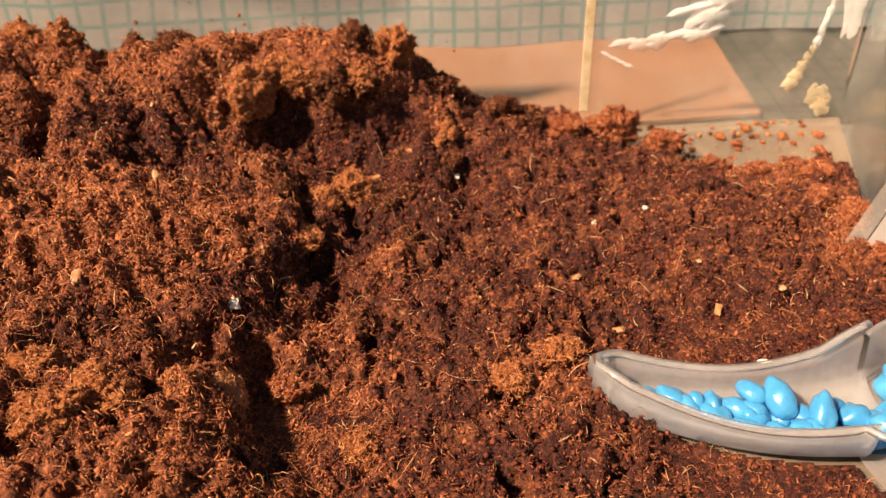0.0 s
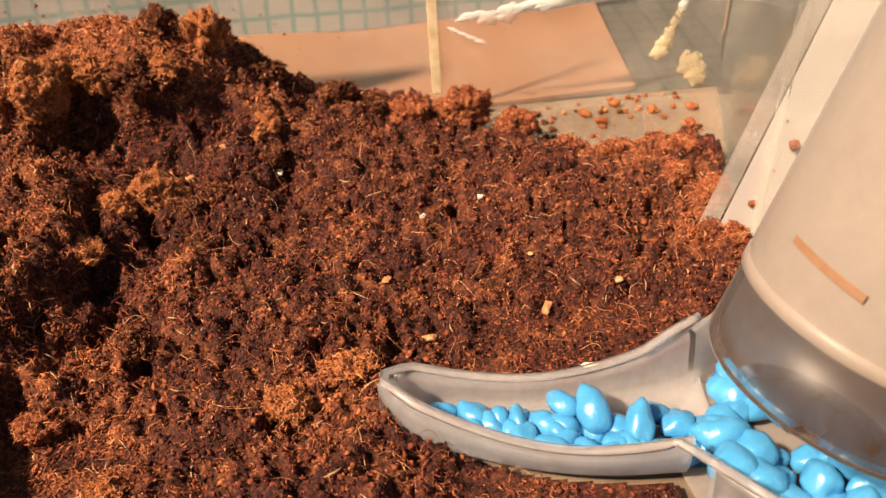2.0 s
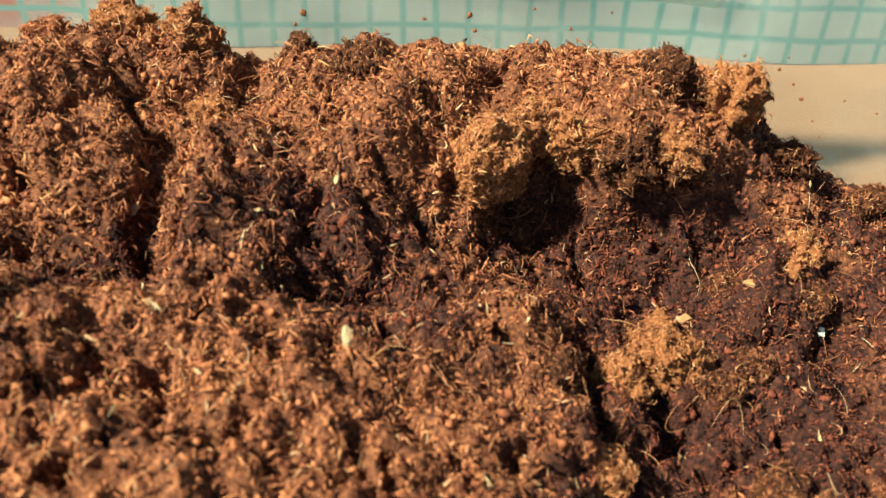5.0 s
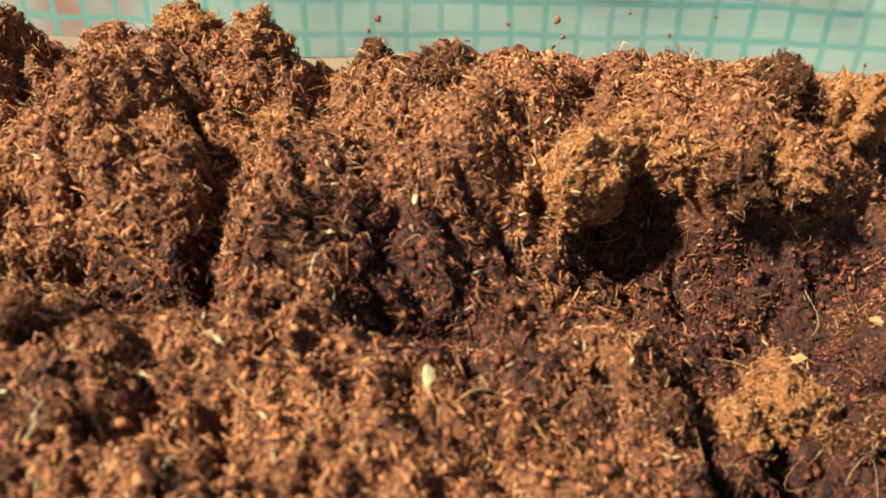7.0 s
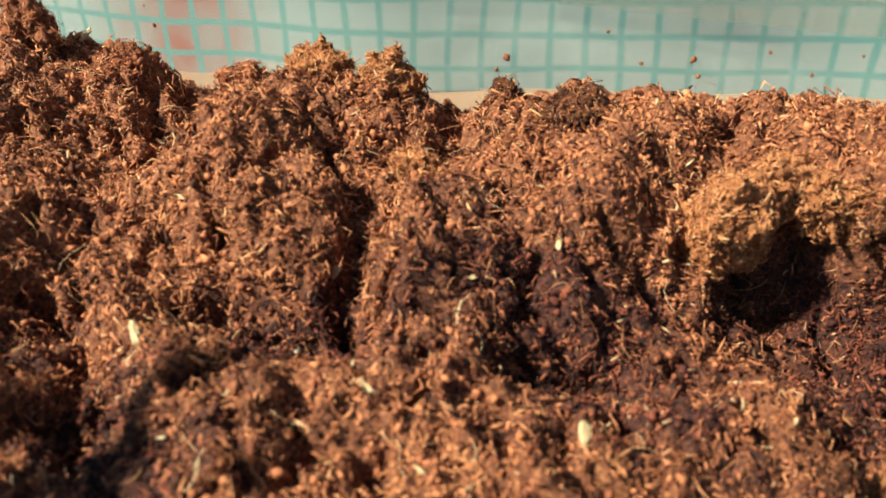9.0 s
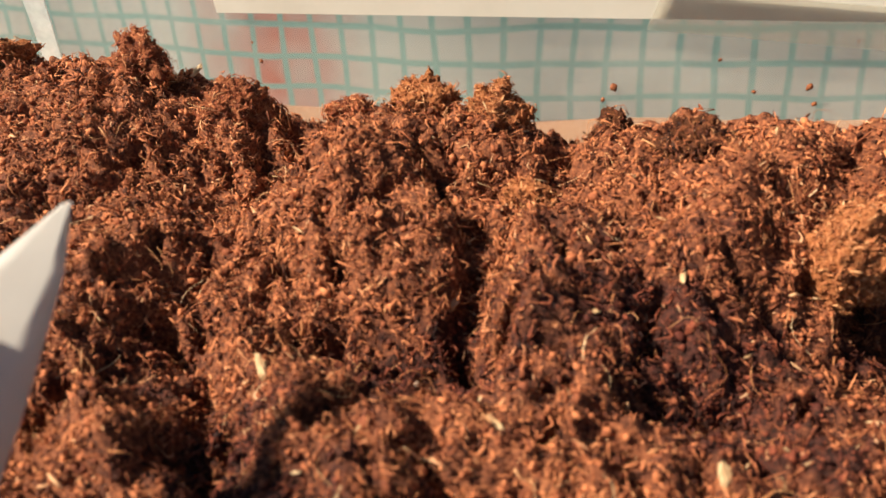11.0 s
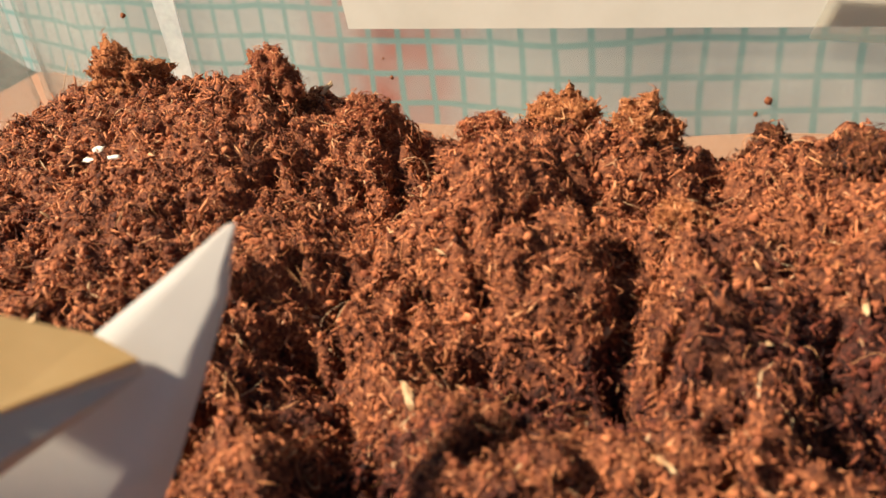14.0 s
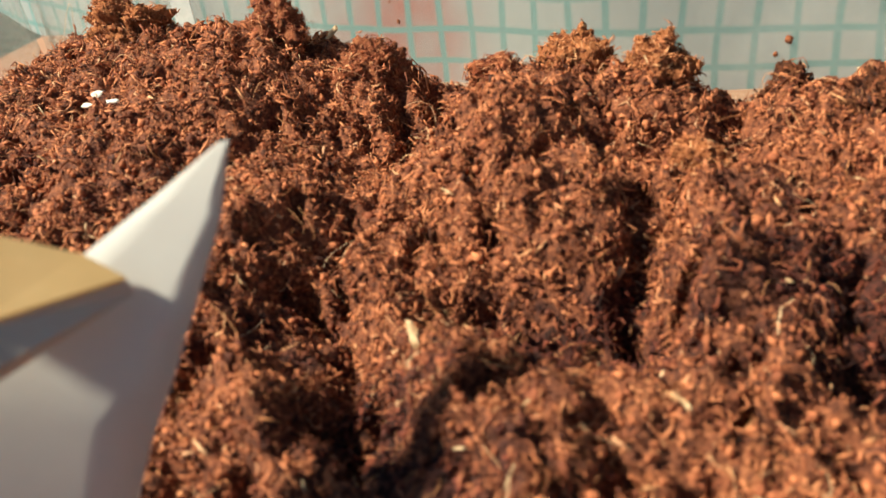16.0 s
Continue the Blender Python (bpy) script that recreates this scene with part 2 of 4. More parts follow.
TUBE_CLEAR = milky_plastic("clear_bottle_foot", (0.11, 0.075, 0.055), 0.48, 0.4)
PEBBLE = plain("blue_glaze", (0.035, 0.225, 0.47), (0.062, 0.32, 0.60), 320.0, 0.30, 0.3, Coat_Weight=0.35)
WHITE_TAPE = paper("white_tape", (0.64, 0.57, 0.47), (0.71, 0.64, 0.54), 90.0, 0.12)
CLEAR_TAPE = clear_plastic("clear_tape_film", (0.95, 0.95, 0.93), 0.12, 0.12)
SMEAR = clear_plastic("white_residue", (0.97, 0.97, 0.96), 0.34, 0.02, 1.3, (0.86, 0.84, 0.80))
GLUE = clear_plastic("yellowed_glue", (0.97, 0.93, 0.82), 0.34, 0.03, 0.9, (0.66, 0.53, 0.34))
STRIP = paper("white_strip_plastic", (0.38, 0.348, 0.33), (0.42, 0.387, 0.365), 60.0, 0.1)
FOLD = clear_plastic("grey_fold_plastic", (0.90, 0.89, 0.88), 0.22, 0.05, 0.8, (0.60, 0.55, 0.50))
DRIP = plain("yellow_residue", (0.52, 0.36, 0.16), (0.78, 0.66, 0.45), 240.0, 0.5)
CARD_WHITE = paper("white_card", (0.66, 0.60, 0.55), (0.72, 0.66, 0.60), 140.0, 0.45)
CARD_TAN = paper("tan_card", (0.56, 0.37, 0.15), (0.66, 0.46, 0.21), 120.0, 0.5)
CARD_EDGE = paper("grey_card_edge", (0.54, 0.46, 0.38), (0.62, 0.53, 0.45), 160.0, 0.4)
BOARD = plain("tan_board", (0.24, 0.118, 0.064), (0.31, 0.162, 0.094), 30.0, 0.6)
# the table's cloth lies in shadow; that shade is painted into its dark tones
TABLE = checked_cloth("shaded_checked_cloth", (0.20, 0.19, 0.165), (0.10, 0.13, 0.11), 0.0078, 0.0008, 0)
CLOTH = checked_cloth("green_checked_cloth", (0.70, 0.68, 0.62), (0.34, 0.50, 0.45), 0.0076, 0.00105, -0.165)
PERLITE = plain("perlite", (0.66, 0.60, 0.46), (0.85, 0.80, 0.68), 900.0, 0.7)
STRAW = plain("straw_chip", (0.36, 0.20, 0.085), (0.54, 0.36, 0.185), 700.0, 0.65)
ORANGE_CHIP = plain("orange_chip", (0.34, 0.15, 0.055), (0.47, 0.24, 0.10), 700.0, 0.6)
MARK = plain("orange_mark", (0.20, 0.105, 0.052), (0.26, 0.14, 0.075), 300.0, 0.6)

# ---- building helpers ----


def mesh_object(name, verts, faces, material, parent=None, smooth=True):
    me = bpy.data.meshes.new(name)
    me.from_pydata([tuple(v) for v in verts], [], [tuple(f) for f in faces])
    me.materials.append(material)
    if smooth:
        me.polygons.foreach_set("use_smooth", [True] * len(me.polygons))
    me.update()
    ob = new(name, me)
    if parent:
        ob.parent = parent
        ob.matrix_parent_inverse = Matrix.Translation(-parent.location)
    return ob


def part(name, bm, material, parent=None, label="", smooth=False):
    """Links a bmesh as one mesh object under a thing or a part."""
    me = bpy.data.meshes.new(name)
    bm.normal_update()
    bm.to_mesh(me)
    bm.free()
    me.materials.append(material)
    if smooth:
        me.polygons.foreach_set("use_smooth", [True] * len(me.polygons))
    ob = new(name, me)
    if parent:
        ob.parent = parent
        ob.matrix_parent_inverse = Matrix.Translation(-parent.location)
    if label:
        ob["label"] = label
    return ob


def fast_mesh(name, verts, tris, material):
    """A mesh object straight from arrays of corners and triangles."""
    me = bpy.data.meshes.new(name)
    verts, tris = np.asarray(verts, np.float32), np.asarray(tris, np.int32)
    me.vertices.add(len(verts))
    me.vertices.foreach_set("co", verts.ravel())
    me.loops.add(tris.size)
    me.loops.foreach_set("vertex_index", tris.ravel())
    me.polygons.add(len(tris))
    me.polygons.foreach_set("loop_start", np.arange(0, tris.size, 3, dtype=np.int32))
    me.materials.append(material)
    me.update(calc_edges=True)
    me.validate()
    return new(name, me)


def slab(corners, thick, bevel=0.0):
    """A plate: the corners of its face, counter-clockwise, thickened backwards along its normal."""
    bm = bmesh.new()
    vs = [bm.verts.new(c) for c in corners]
    f = bm.faces.new(vs)
    bm.normal_update()
    nrm = f.normal.copy()
    got = bmesh.ops.extrude_face_region(bm, geom=[f])
    bmesh.ops.translate(bm, vec=-nrm * thick, verts=[v for v in got["geom"] if isinstance(v, bmesh.types.BMVert)])
    bmesh.ops.recalc_face_normals(bm, faces=bm.faces)
    if bevel:
        bmesh.ops.bevel(bm, geom=list(bm.edges), offset=bevel, segments=2, affect="EDGES", profile=0.5)
    return bm


rng = np.random.default_rng(7)
TABLES = [rng.random((256, 256)) for _ in range(12)]


def rough2(x, y, size, k):
    """Smooth value noise in -1..1 with lumps of about that size."""
    t = TABLES[k]
    c, s = math.cos(0.4 + 0.7 * k), math.sin(0.4 + 0.7 * k)
    u, v = (x * c - y * s) / size + 37.1 * k + 64, (x * s + y * c) / size + 11.7 * k + 64
    i, j = np.floor(u).astype(int), np.floor(v).astype(int)
    a, b = u - i, v - j
    a, b = a * a * (3 - 2 * a), b * b * (3 - 2 * b)
    i0, i1, j0, j1 = i % 256, (i + 1) % 256, j % 256, (j + 1) % 256
    return 2 * ((t[i0, j0] * (1 - a) + t[i1, j0] * a) * (1 - b) + (t[i0, j1] * (1 - a) + t[i1, j1] * a) * b) - 1


# ---- plan of the box (metres) ----
FLOOR_Z, TABLE_Z, RIM_Z = 0.0505, 0.0475, 0.128
SLOPE = 0.12                      # the back wall runs at about 7 degrees to the x axis


def back_y(x):
    return 0.2180 + 0.08 * x


def left_x(y):
    return -0.197 - SLOPE * (y - 0.19)


def right_x(y):
    y = np.asarray(y, float)
    return np.where(y > 0.15, 0.0985 + (y - 0.15) * 0.236, np.where(y > 0.128, 0.0985 + (0.15 - y) * 1.45, 0.1304 + (0.128 - y) * 0.05))


# ---- lie of the coir ----
MOUNDS = []


def mound(x, y, a, b, turn, h):
    """A rise (or hollow) at x, y with half-widths a, b along its turned axes; all in millimetres and degrees."""
    MOUNDS.append((x / 1000, y / 1000, a / 1000, b / 1000, radians(turn), h / 1000))


mound(-32, 200, 54.0, 27.0, 0, 16.2)
mound(-119, 178, 54.0, 27.0, 135, 8.4)
mound(-42, 185, 24.0, 12.0, 90, -11.5)
mound(-183, 178, 54.0, 27.0, 45, 8.9)
mound(-23, 108, 24.0, 12.0, 135, -7.0)
mound(-56, 171, 12.0, 6.0, 45, -3.7)
mound(-95, 161, 12.0, 6.0, 0, -7.7)
mound(-99, 185, 24.0, 12.0, 135, 4.6)
mound(-75, 135, 54.0, 27.0, 45, 1.9)
mound(-13, 190, 12.0, 6.0, 135, 4.1)
mound(-162, 135, 54.0, 27.0, 90, 2.4)
mound(-39, 192, 6.0, 6.0, 0, -9.1)
mound(-3, 137, 24.0, 12.0, 90, 2.9)
mound(-111, 153, 9.0, 4.5, 135, -6.4)
mound(25, 185, 36.0, 18.0, 45, -1.8)
mound(64, 128, 24.0, 12.0, 0, -2.7)
mound(-90, 200, 12.0, 6.0, 0, 5.2)
mound(-47, 99, 36.0, 18.0, 90, -5.7)
mound(-126, 164, 9.0, 4.5, 90, 4.5)
mound(-13, 214, 16.0, 16.0, 0, 10.5)
mound(-99, 152, 12.0, 6.0, 135, 2.9)
mound(-115, 142, 9.0, 4.5, 135, 4.5)
mound(-18, 153, 9.0, 4.5, 90, -4.3)
mound(-86, 164, 9.0, 4.5, 135, -1.5)
mound(64, 166, 24.0, 12.0, 90, 4.2)
mound(-29, 128, 9.0, 4.5, 0, -4.2)
mound(-147, 185, 24.0, 12.0, 90, 3.7)
mound(-205, 113, 54.0, 27.0, 90, 3.3)
mound(-20, 162, 16.5, 8.2, 45, 2.0)
mound(-75, 171, 9.0, 4.5, 90, 2.5)
mound(54, 99, 36.0, 18.0, 90, -5.5)
mound(-104, 180, 12.0, 6.0, 90, 3.3)
mound(16, 137, 24.0, 12.0, 90, 2.9)
mound(-25, 117, 9.0, 4.5, 45, 4.0)
mound(-7, 192, 9.0, 4.5, 45, -3.9)
mound(7, 178, 9.0, 4.5, 90, -3.4)
mound(-56, 156, 12.0, 6.0, 135, -0.9)
mound(-183, 221, 54.0, 27.0, 0, 1.9)
mound(-39, 149, 6.0, 6.0, 0, -1.8)
mound(-147, 156, 36.0, 18.0, 135, 6.0)
mound(-108, 146, 9.0, 4.5, 0, -2.8)
mound(11, 200, 9.0, 4.5, 90, -1.8)
mound(-83, 189, 9.0, 4.5, 0, -3.1)
mound(72, 146, 9.0, 4.5, 135, 1.6)
mound(-39, 164, 9.0, 4.5, 45, 3.3)
mound(-7, 146, 9.0, 4.5, 45, 3.5)
mound(11, 99, 36.0, 18.0, 135, 1.1)
mound(72, 135, 9.0, 4.5, 0, -3.6)
mound(-119, 190, 12.0, 6.0, 90, -5.7)
mound(-119, 156, 9.0, 4.5, 90, -3.0)
mound(-3, 185, 9.0, 4.5, 90, 4.0)
mound(-29, 153, 9.0, 4.5, 45, 2.7)
mound(-18, 189, 9.0, 4.5, 45, 5.2)
mound(-57, 164, 9.0, 4.5, 0, -4.3)
mound(-97, 70, 54.0, 27.0, 0, 1.9)
mound(-50, 135, 9.0, 4.5, 45, 2.4)
mound(69, 200, 36.0, 18.0, 45, -2.2)
mound(-56, 195, 12.0, 6.0, 45, 2.2)
mound(-25, 196, 9.0, 4.5, 45, 2.6)
mound(-106, 195, 16.5, 8.2, 45, 3.6)
mound(-83, 160, 9.0, 4.5, 0, -2.6)
mound(-129, 185, 9.0, 4.5, 135, -2.8)
mound(-111, 167, 9.0, 4.5, 135, -2.2)
mound(-27, 137, 12.0, 6.0, 0, 1.4)
mound(-205, 135, 54.0, 27.0, 0, 5.1)
mound(-176, 200, 36.0, 18.0, 0, 5.9)
mound(88, 147, 12.0, 6.0, 135, -1.3)
mound(-79, 182, 9.0, 4.5, 0, 3.0)
mound(-97, 171, 9.0, 4.5, 90, 2.7)
mound(-86, 192, 9.0, 4.5, 0, 2.6)
mound(-79, 167, 9.0, 4.5, 90, 2.3)
mound(-75, 153, 9.0, 4.5, 45, 2.1)
mound(-85, 142, 12.0, 6.0, 135, 1.6)
mound(-61, 182, 9.0, 4.5, 45, 1.2)
mound(-50, 178, 9.0, 4.5, 0, -1.7)
mound(-36, 160, 9.0, 4.5, 45, -1.1)
mound(-25, 106, 9.0, 4.5, 0, -2.4)
mound(-65, 135, 9.0, 4.5, 0, 1.2)
mound(-37, 122, 8.0, 7.0, 0, 2.5)
# the spout's own bed
mound(60, 91, 17, 6.5, -10, -3)
GASHES = []


def gash(width, depth, *way):
    """A crack or hollow along a way of x, y pairs; millimetres."""
    GASHES.append((width / 1000, depth / 1000, [(x / 1000, y / 1000) for x, y in way]))


gash(2.2, 8.0, (-91, 183), (-86, 177), (-84, 174), (-85, 169), (-85, 166))
gash(2.2, 5.0, (-95, 189), (-90, 189), (-82, 192))
gash(1.8, 8.0, (-120.5, 158.5), (-119.5, 157.5))
gash(1.8, 5.0, (-93, 161), (-90, 162))
gash(1.6, 5.0, (-84, 163), (-83, 163))
gash(3.0, 7.0, (-107, 143), (-103, 140))
gash(2.6, 5.0, (-66, 162), (-62, 163), (-57, 166))
gash(2.0, 3.5, (-104, 159), (-98, 163))
gash(1.8, 4.0, (-112, 172), (-108, 171))
gash(1.8, 4.0, (-125, 162), (-122, 165))
gash(2.0, 5.0, (-90, 163), (-95, 163), (-102, 162))
gash(3.0, 6.0, (-44, 191), (-42, 188))
gash(2.0, 4.0, (-31, 166), (-27, 166))
gash(2.6, 6.0, (-18, 161), (-17, 159))
gash(2.0, 5.0, (-20, 193), (-22, 193))
gash(2.0, 5.0, (-15, 192), (-14, 192))
gash(2.4, 6.0, (-23, 132), (-21, 135), (-21, 144))
gash(2.2, 4.0, (-18, 159), (-15, 159))
gash(2.2, 5.0, (5, 182), (7, 184))
gash(1.6, 4.0, (39, 179), (43, 183))
gash(1.2, 3.0, (35, 173), (36, 175))
gash(1.6, 5.0, (47, 133), (49, 127))
gash(2.4, 6.0, (-1, 100), (1, 101))
gash(1.8, 4.0, (12, 114), (14, 116))
gash(2.6, 5.0, (-30, 131), (-26, 139), (-25, 153), (-29, 166))
gash(2.5, 6.0, (-61, 88), (-58, 90))
gash(2.2, 5.0, (-25, 93), (-22, 97))
gash(1.8, 4.0, (1, 144), (4, 147))
gash(2.2, 5.0, (-34, 113), (-32, 107))
gash(2.0, 4.0, (-89, 176), (-85, 175))
gash(1.8, 5.0, (-110, 171), (-108, 170))
gash(1.6, 4.0, (-121, 165), (-117, 166))
gash(1.6, 3.0, (-134, 178), (-133, 180))
gash(3.0, 8.0, (-46, 100), (-44, 110), (-40, 118))
gash(3.5, 8.0, (-31, 118), (-29, 108), (-28, 98))
gash(3.0, 6.0, (-66, 104), (-56, 108))


def lie(x, y):
    """The smooth height of the coir."""
    z = 0.056 + 0.016 / (1 + np.exp((x + 0.030) / 0.004))
    # a scarp where the heap has broken away, with the hollow at its foot
    span = 1 / (1 + np.exp(-(x + 0.040) / 0.0025)) / (1 + np.exp((x + 0.006) / 0.005))
    yw = y + 0.0022 * rough2(x, y, 0.006, 6)
    z = z - 0.0125 * span / (1 + np.exp((yw - 0.1935) / 0.0008)) / (1 + np.exp(-(y - 0.176) / 0.003)) + 0.004 * span / (1 + np.exp(-(yw - 0.1935) / 0.0008))
    for cx, cy, a, b, t, h in MOUNDS:
        c, s = math.cos(t), math.sin(t)
        u, v = (x - cx) * c + (y - cy) * s, -(x - cx) * s + (y - cy) * c
        z = z + h * np.exp(-(u / a) ** 2 - (v / b) ** 2)
    x, y = x + 0.0016 * rough2(x, y, 0.0042, 10) + 0.0007 * rough2(x, y, 0.0017, 8), y + 0.0016 * rough2(x, y, 0.0042, 11) + 0.0007 * rough2(x, y, 0.0017, 9)
    vary = 0.72 + 0.4 * rough2(x, y, 0.007, 6)
    for wide, deep, way in GASHES:
        d = np.full(np.shape(x), 9.0)
        for (x0, y0), (x1, y1) in zip(way, way[1:]):
            t = np.clip(((x - x0) * (x1 - x0) + (y - y0) * (y1 - y0)) / ((x1 - x0) ** 2 + (y1 - y0) ** 2), 0, 1)
            d = np.minimum(d, np.hypot(x - x0 - t * (x1 - x0), y - y0 - t * (y1 - y0)))
        z = z - deep * vary * np.exp(-(d / wide) ** 3)
    return z


def wild(x):
    """How lumpy the coir is: loose on the heap, pressed flat on the bed by the dish."""
    return 0.58 + 0.42 / (1 + np.exp((x + 0.012) / 0.006))


def height(x, y):
    w = wild(x)
    z = lie(x, y)
    z = z + w * (0.0009 * rough2(x, y, 0.0085, 0) + 0.0012 * rough2(x + 0.3 * y, y, 0.0046, 1))
    z = z + (0.0014 * rough2(x, y + 0.2 * x, 0.0026, 2) + 0.0010 * rough2(x, y, 0.0014, 3) + 0.0004 * rough2(x, y, 0.0008, 4))
    wx, wy = x + 0.003 * rough2(x, y, 0.005, 8), y + 0.003 * rough2(x, y, 0.005, 9)
    cracks = np.abs(rough2(wx, wy, 0.013, 5)) + 0.35 * np.abs(rough2(x, y, 0.004, 6))
    z = z - w * 0.0026 * np.clip(1 - cracks / 0.15, 0, 1)
    pits = rough2(wx, wy, 0.0034, 7) + 0.35 * rough2(x, y, 0.0016, 11)
    z = z - 0.0042 * np.clip((pits - 0.48) / 0.22, 0, 1)
    z = np.maximum(z, FLOOR_Z + 0.0016)
    # the bed ends short of the back wall at its right end
    k = np.clip((x - 0.026) / 0.042, 0, 1)
    edge = 0.2235 - 0.0305 * k * k * (3 - 2 * k) + 0.0022 * rough2(x, y, 0.006, 7)
    side = right_x(y) - 0.0055 + 0.0030 * rough2(x, y, 0.005, 10)
    return z - 1.1 * np.maximum(0, y - edge) - 1.1 * np.maximum(0, x - side)


def trough_line(s):
    """Middle, half-width and rim height of the dish's trough at s from its tip (0) to the cup (1)."""
    s = np.asarray(s, float)
    x = 0.0295 + 0.0500 * s
    y = 0.1125 - 0.0055 * s - 0.004 * np.sin(np.pi * s)
    half = 0.0035 + 0.0072 * np.minimum(1.0, s * 1.25) ** 0.8 + 0.015 * np.maximum(0.0, s - 0.8)
    rim = 0.0605 - 0.0032 * np.sin(np.pi * np.minimum(1, s * 1.1)) + 0.008 * np.maximum(0.0, s - 0.8)
    return x, y, half, rim


NEAR, NEAR_UP = 0.76, 0.0012         # the near side of the trough: closer in, and higher
CUP = Vector((0.0930, 0.1010, 0.0490))


def in_dish(x, y, grow=0.0):
    """Whether a spot lies within the dish."""
    s = np.clip((x - 0.0295) / 0.0500, 0, 1)
    _, yc, half, _ = trough_line(s)
    return ((x > 0.0295 - grow) & (x < 0.0800) & (y - yc < half + grow) & (yc - y < NEAR * half + grow)) | (np.hypot(x - CUP.x, y - CUP.y) < 0.0225 + grow)


xs = np.arange(-0.212, 0.1371, 0.0006)
ys = np.concatenate([np.arange(-0.03, 0.07, 0.0025), np.arange(0.07, 0.2335, 0.0006)])
GX, GY = np.meshgrid(xs, ys)
GZ = height(GX, GY)
keep = (GY < back_y(GX) - 0.0012) & (GX > left_x(GY) + 0.0012) & (GX < right_x(GY) - 0.0015) & (GZ > FLOOR_Z + 0.0002) & ~in_dish(GX, GY, 0.0003)
idx = np.arange(GX.size).reshape(GX.shape)
quad = keep[:-1, :-1] & keep[1:, :-1] & keep[:-1, 1:] & keep[1:, 1:]
q = np.stack([idx[:-1, :-1][quad], idx[:-1, 1:][quad], idx[1:, 1:][quad], idx[1:, :-1][quad]], 1)
top = np.stack([GX.ravel(), GY.ravel(), GZ.ravel()], 1)
# the sides go down to the floor wherever a rim cell has no neighbour
edges = np.concatenate([q[:, [0, 1]], q[:, [1, 2]], q[:, [2, 3]], q[:, [3, 0]]])
key = np.sort(edges, 1)
code = key[:, 0].astype(np.int64) * GX.size + key[:, 1]
_, first, count = np.unique(code, return_index=True, return_counts=True)
rim = edges[first[count == 1]]
low = top.copy()
low[:, 2] = FLOOR_Z + 0.0003
tris = np.concatenate([q[:, [0, 1, 2]], q[:, [0, 2, 3]],
                       np.stack([rim[:, 1], rim[:, 0], rim[:, 0] + GX.size], 1), np.stack([rim[:, 1], rim[:, 0] + GX.size, rim[:, 1] + GX.size], 1)])
allv = np.concatenate([top, low])
used = np.unique(tris)
remap = np.zeros(len(allv), int)
remap[used] = np.arange(len(used))
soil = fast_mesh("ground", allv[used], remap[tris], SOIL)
soil.data.polygons.foreach_set("use_smooth", [True] * len(soil.data.polygons))
tagged(soil, "loose red-brown coconut coir heaped unevenly in the box", "soil", kind="structure")


def on_coir(n_, seed, y0=0.078, x0=-0.195, x1=0.104):
    """Random spots on the coir, with their heights and slopes."""
    r = np.random.default_rng(seed)
    x, y = r.uniform(x0, x1, n_ * 5), r.uniform(y0, 0.232, n_ * 5)
    z = height(x, y)
    ok = (y < back_y(x) - 0.003) & (x > left_x(y) + 0.003) & (x < right_x(y) - 0.003) & (z > FLOOR_Z + 0.0008)
    ok &= ~in_dish(x, y, 0.0012)
    x, y, z = x[ok], y[ok], z[ok]
    d = 0.0008
    nx, ny = -(height(x + d, y) - z) / d, -(height(x, y + d) - z) / d
    nv = np.stack([nx, ny, np.ones_like(nx)], 1)
    steep = np.linalg.norm(nv, axis=1)
    nv /= steep[:, None]
    ok = np.flatnonzero(r.random(len(x)) < np.minimum(steep, 3.0) / 3.0)[:n_]
    return np.stack([x, y, z], 1)[ok], nv[ok], r


def octa():
    v = np.array([(1, 0, 0), (-1, 0, 0), (0, 1, 0), (0, -1, 0), (0, 0, 1), (0, 0, -1)], float)
    f = np.array([(0, 2, 4), (2, 1, 4), (1, 3, 4), (3, 0, 4), (2, 0, 5), (1, 2, 5), (3, 1, 5), (0, 3, 5)])
    return v, f


def crumbs(name, n_, seed, lo, hi, material, sink=0.2, **where):
    """Many small rough lumps lying on the coir, joined."""
    p, nv, r = on_coir(n_, seed, **where)
    n_ = len(p)
    v, f = octa()
    size = lo * (hi / lo) ** (r.random(n_) ** 2.2)
    m = r.normal(size=(n_, 3, 3))
    qm, _ = np.linalg.qr(m)
    s = r.uniform(0.5, 1.25, (n_, 1, 3))
    shape = v[None] * r.uniform(0.5, 1.4, (n_, len(v), 1)) * s
    w = np.einsum("nij,nkj->nki", qm, shape) * size[:, None, None]
    w = w + (p + nv * size[:, None] * sink)[:, None, :]
    t = f[None] + (np.arange(n_) * len(v))[:, None, None]
    return fast_mesh(name, w.reshape(-1, 3), t.reshape(-1, 3), material)


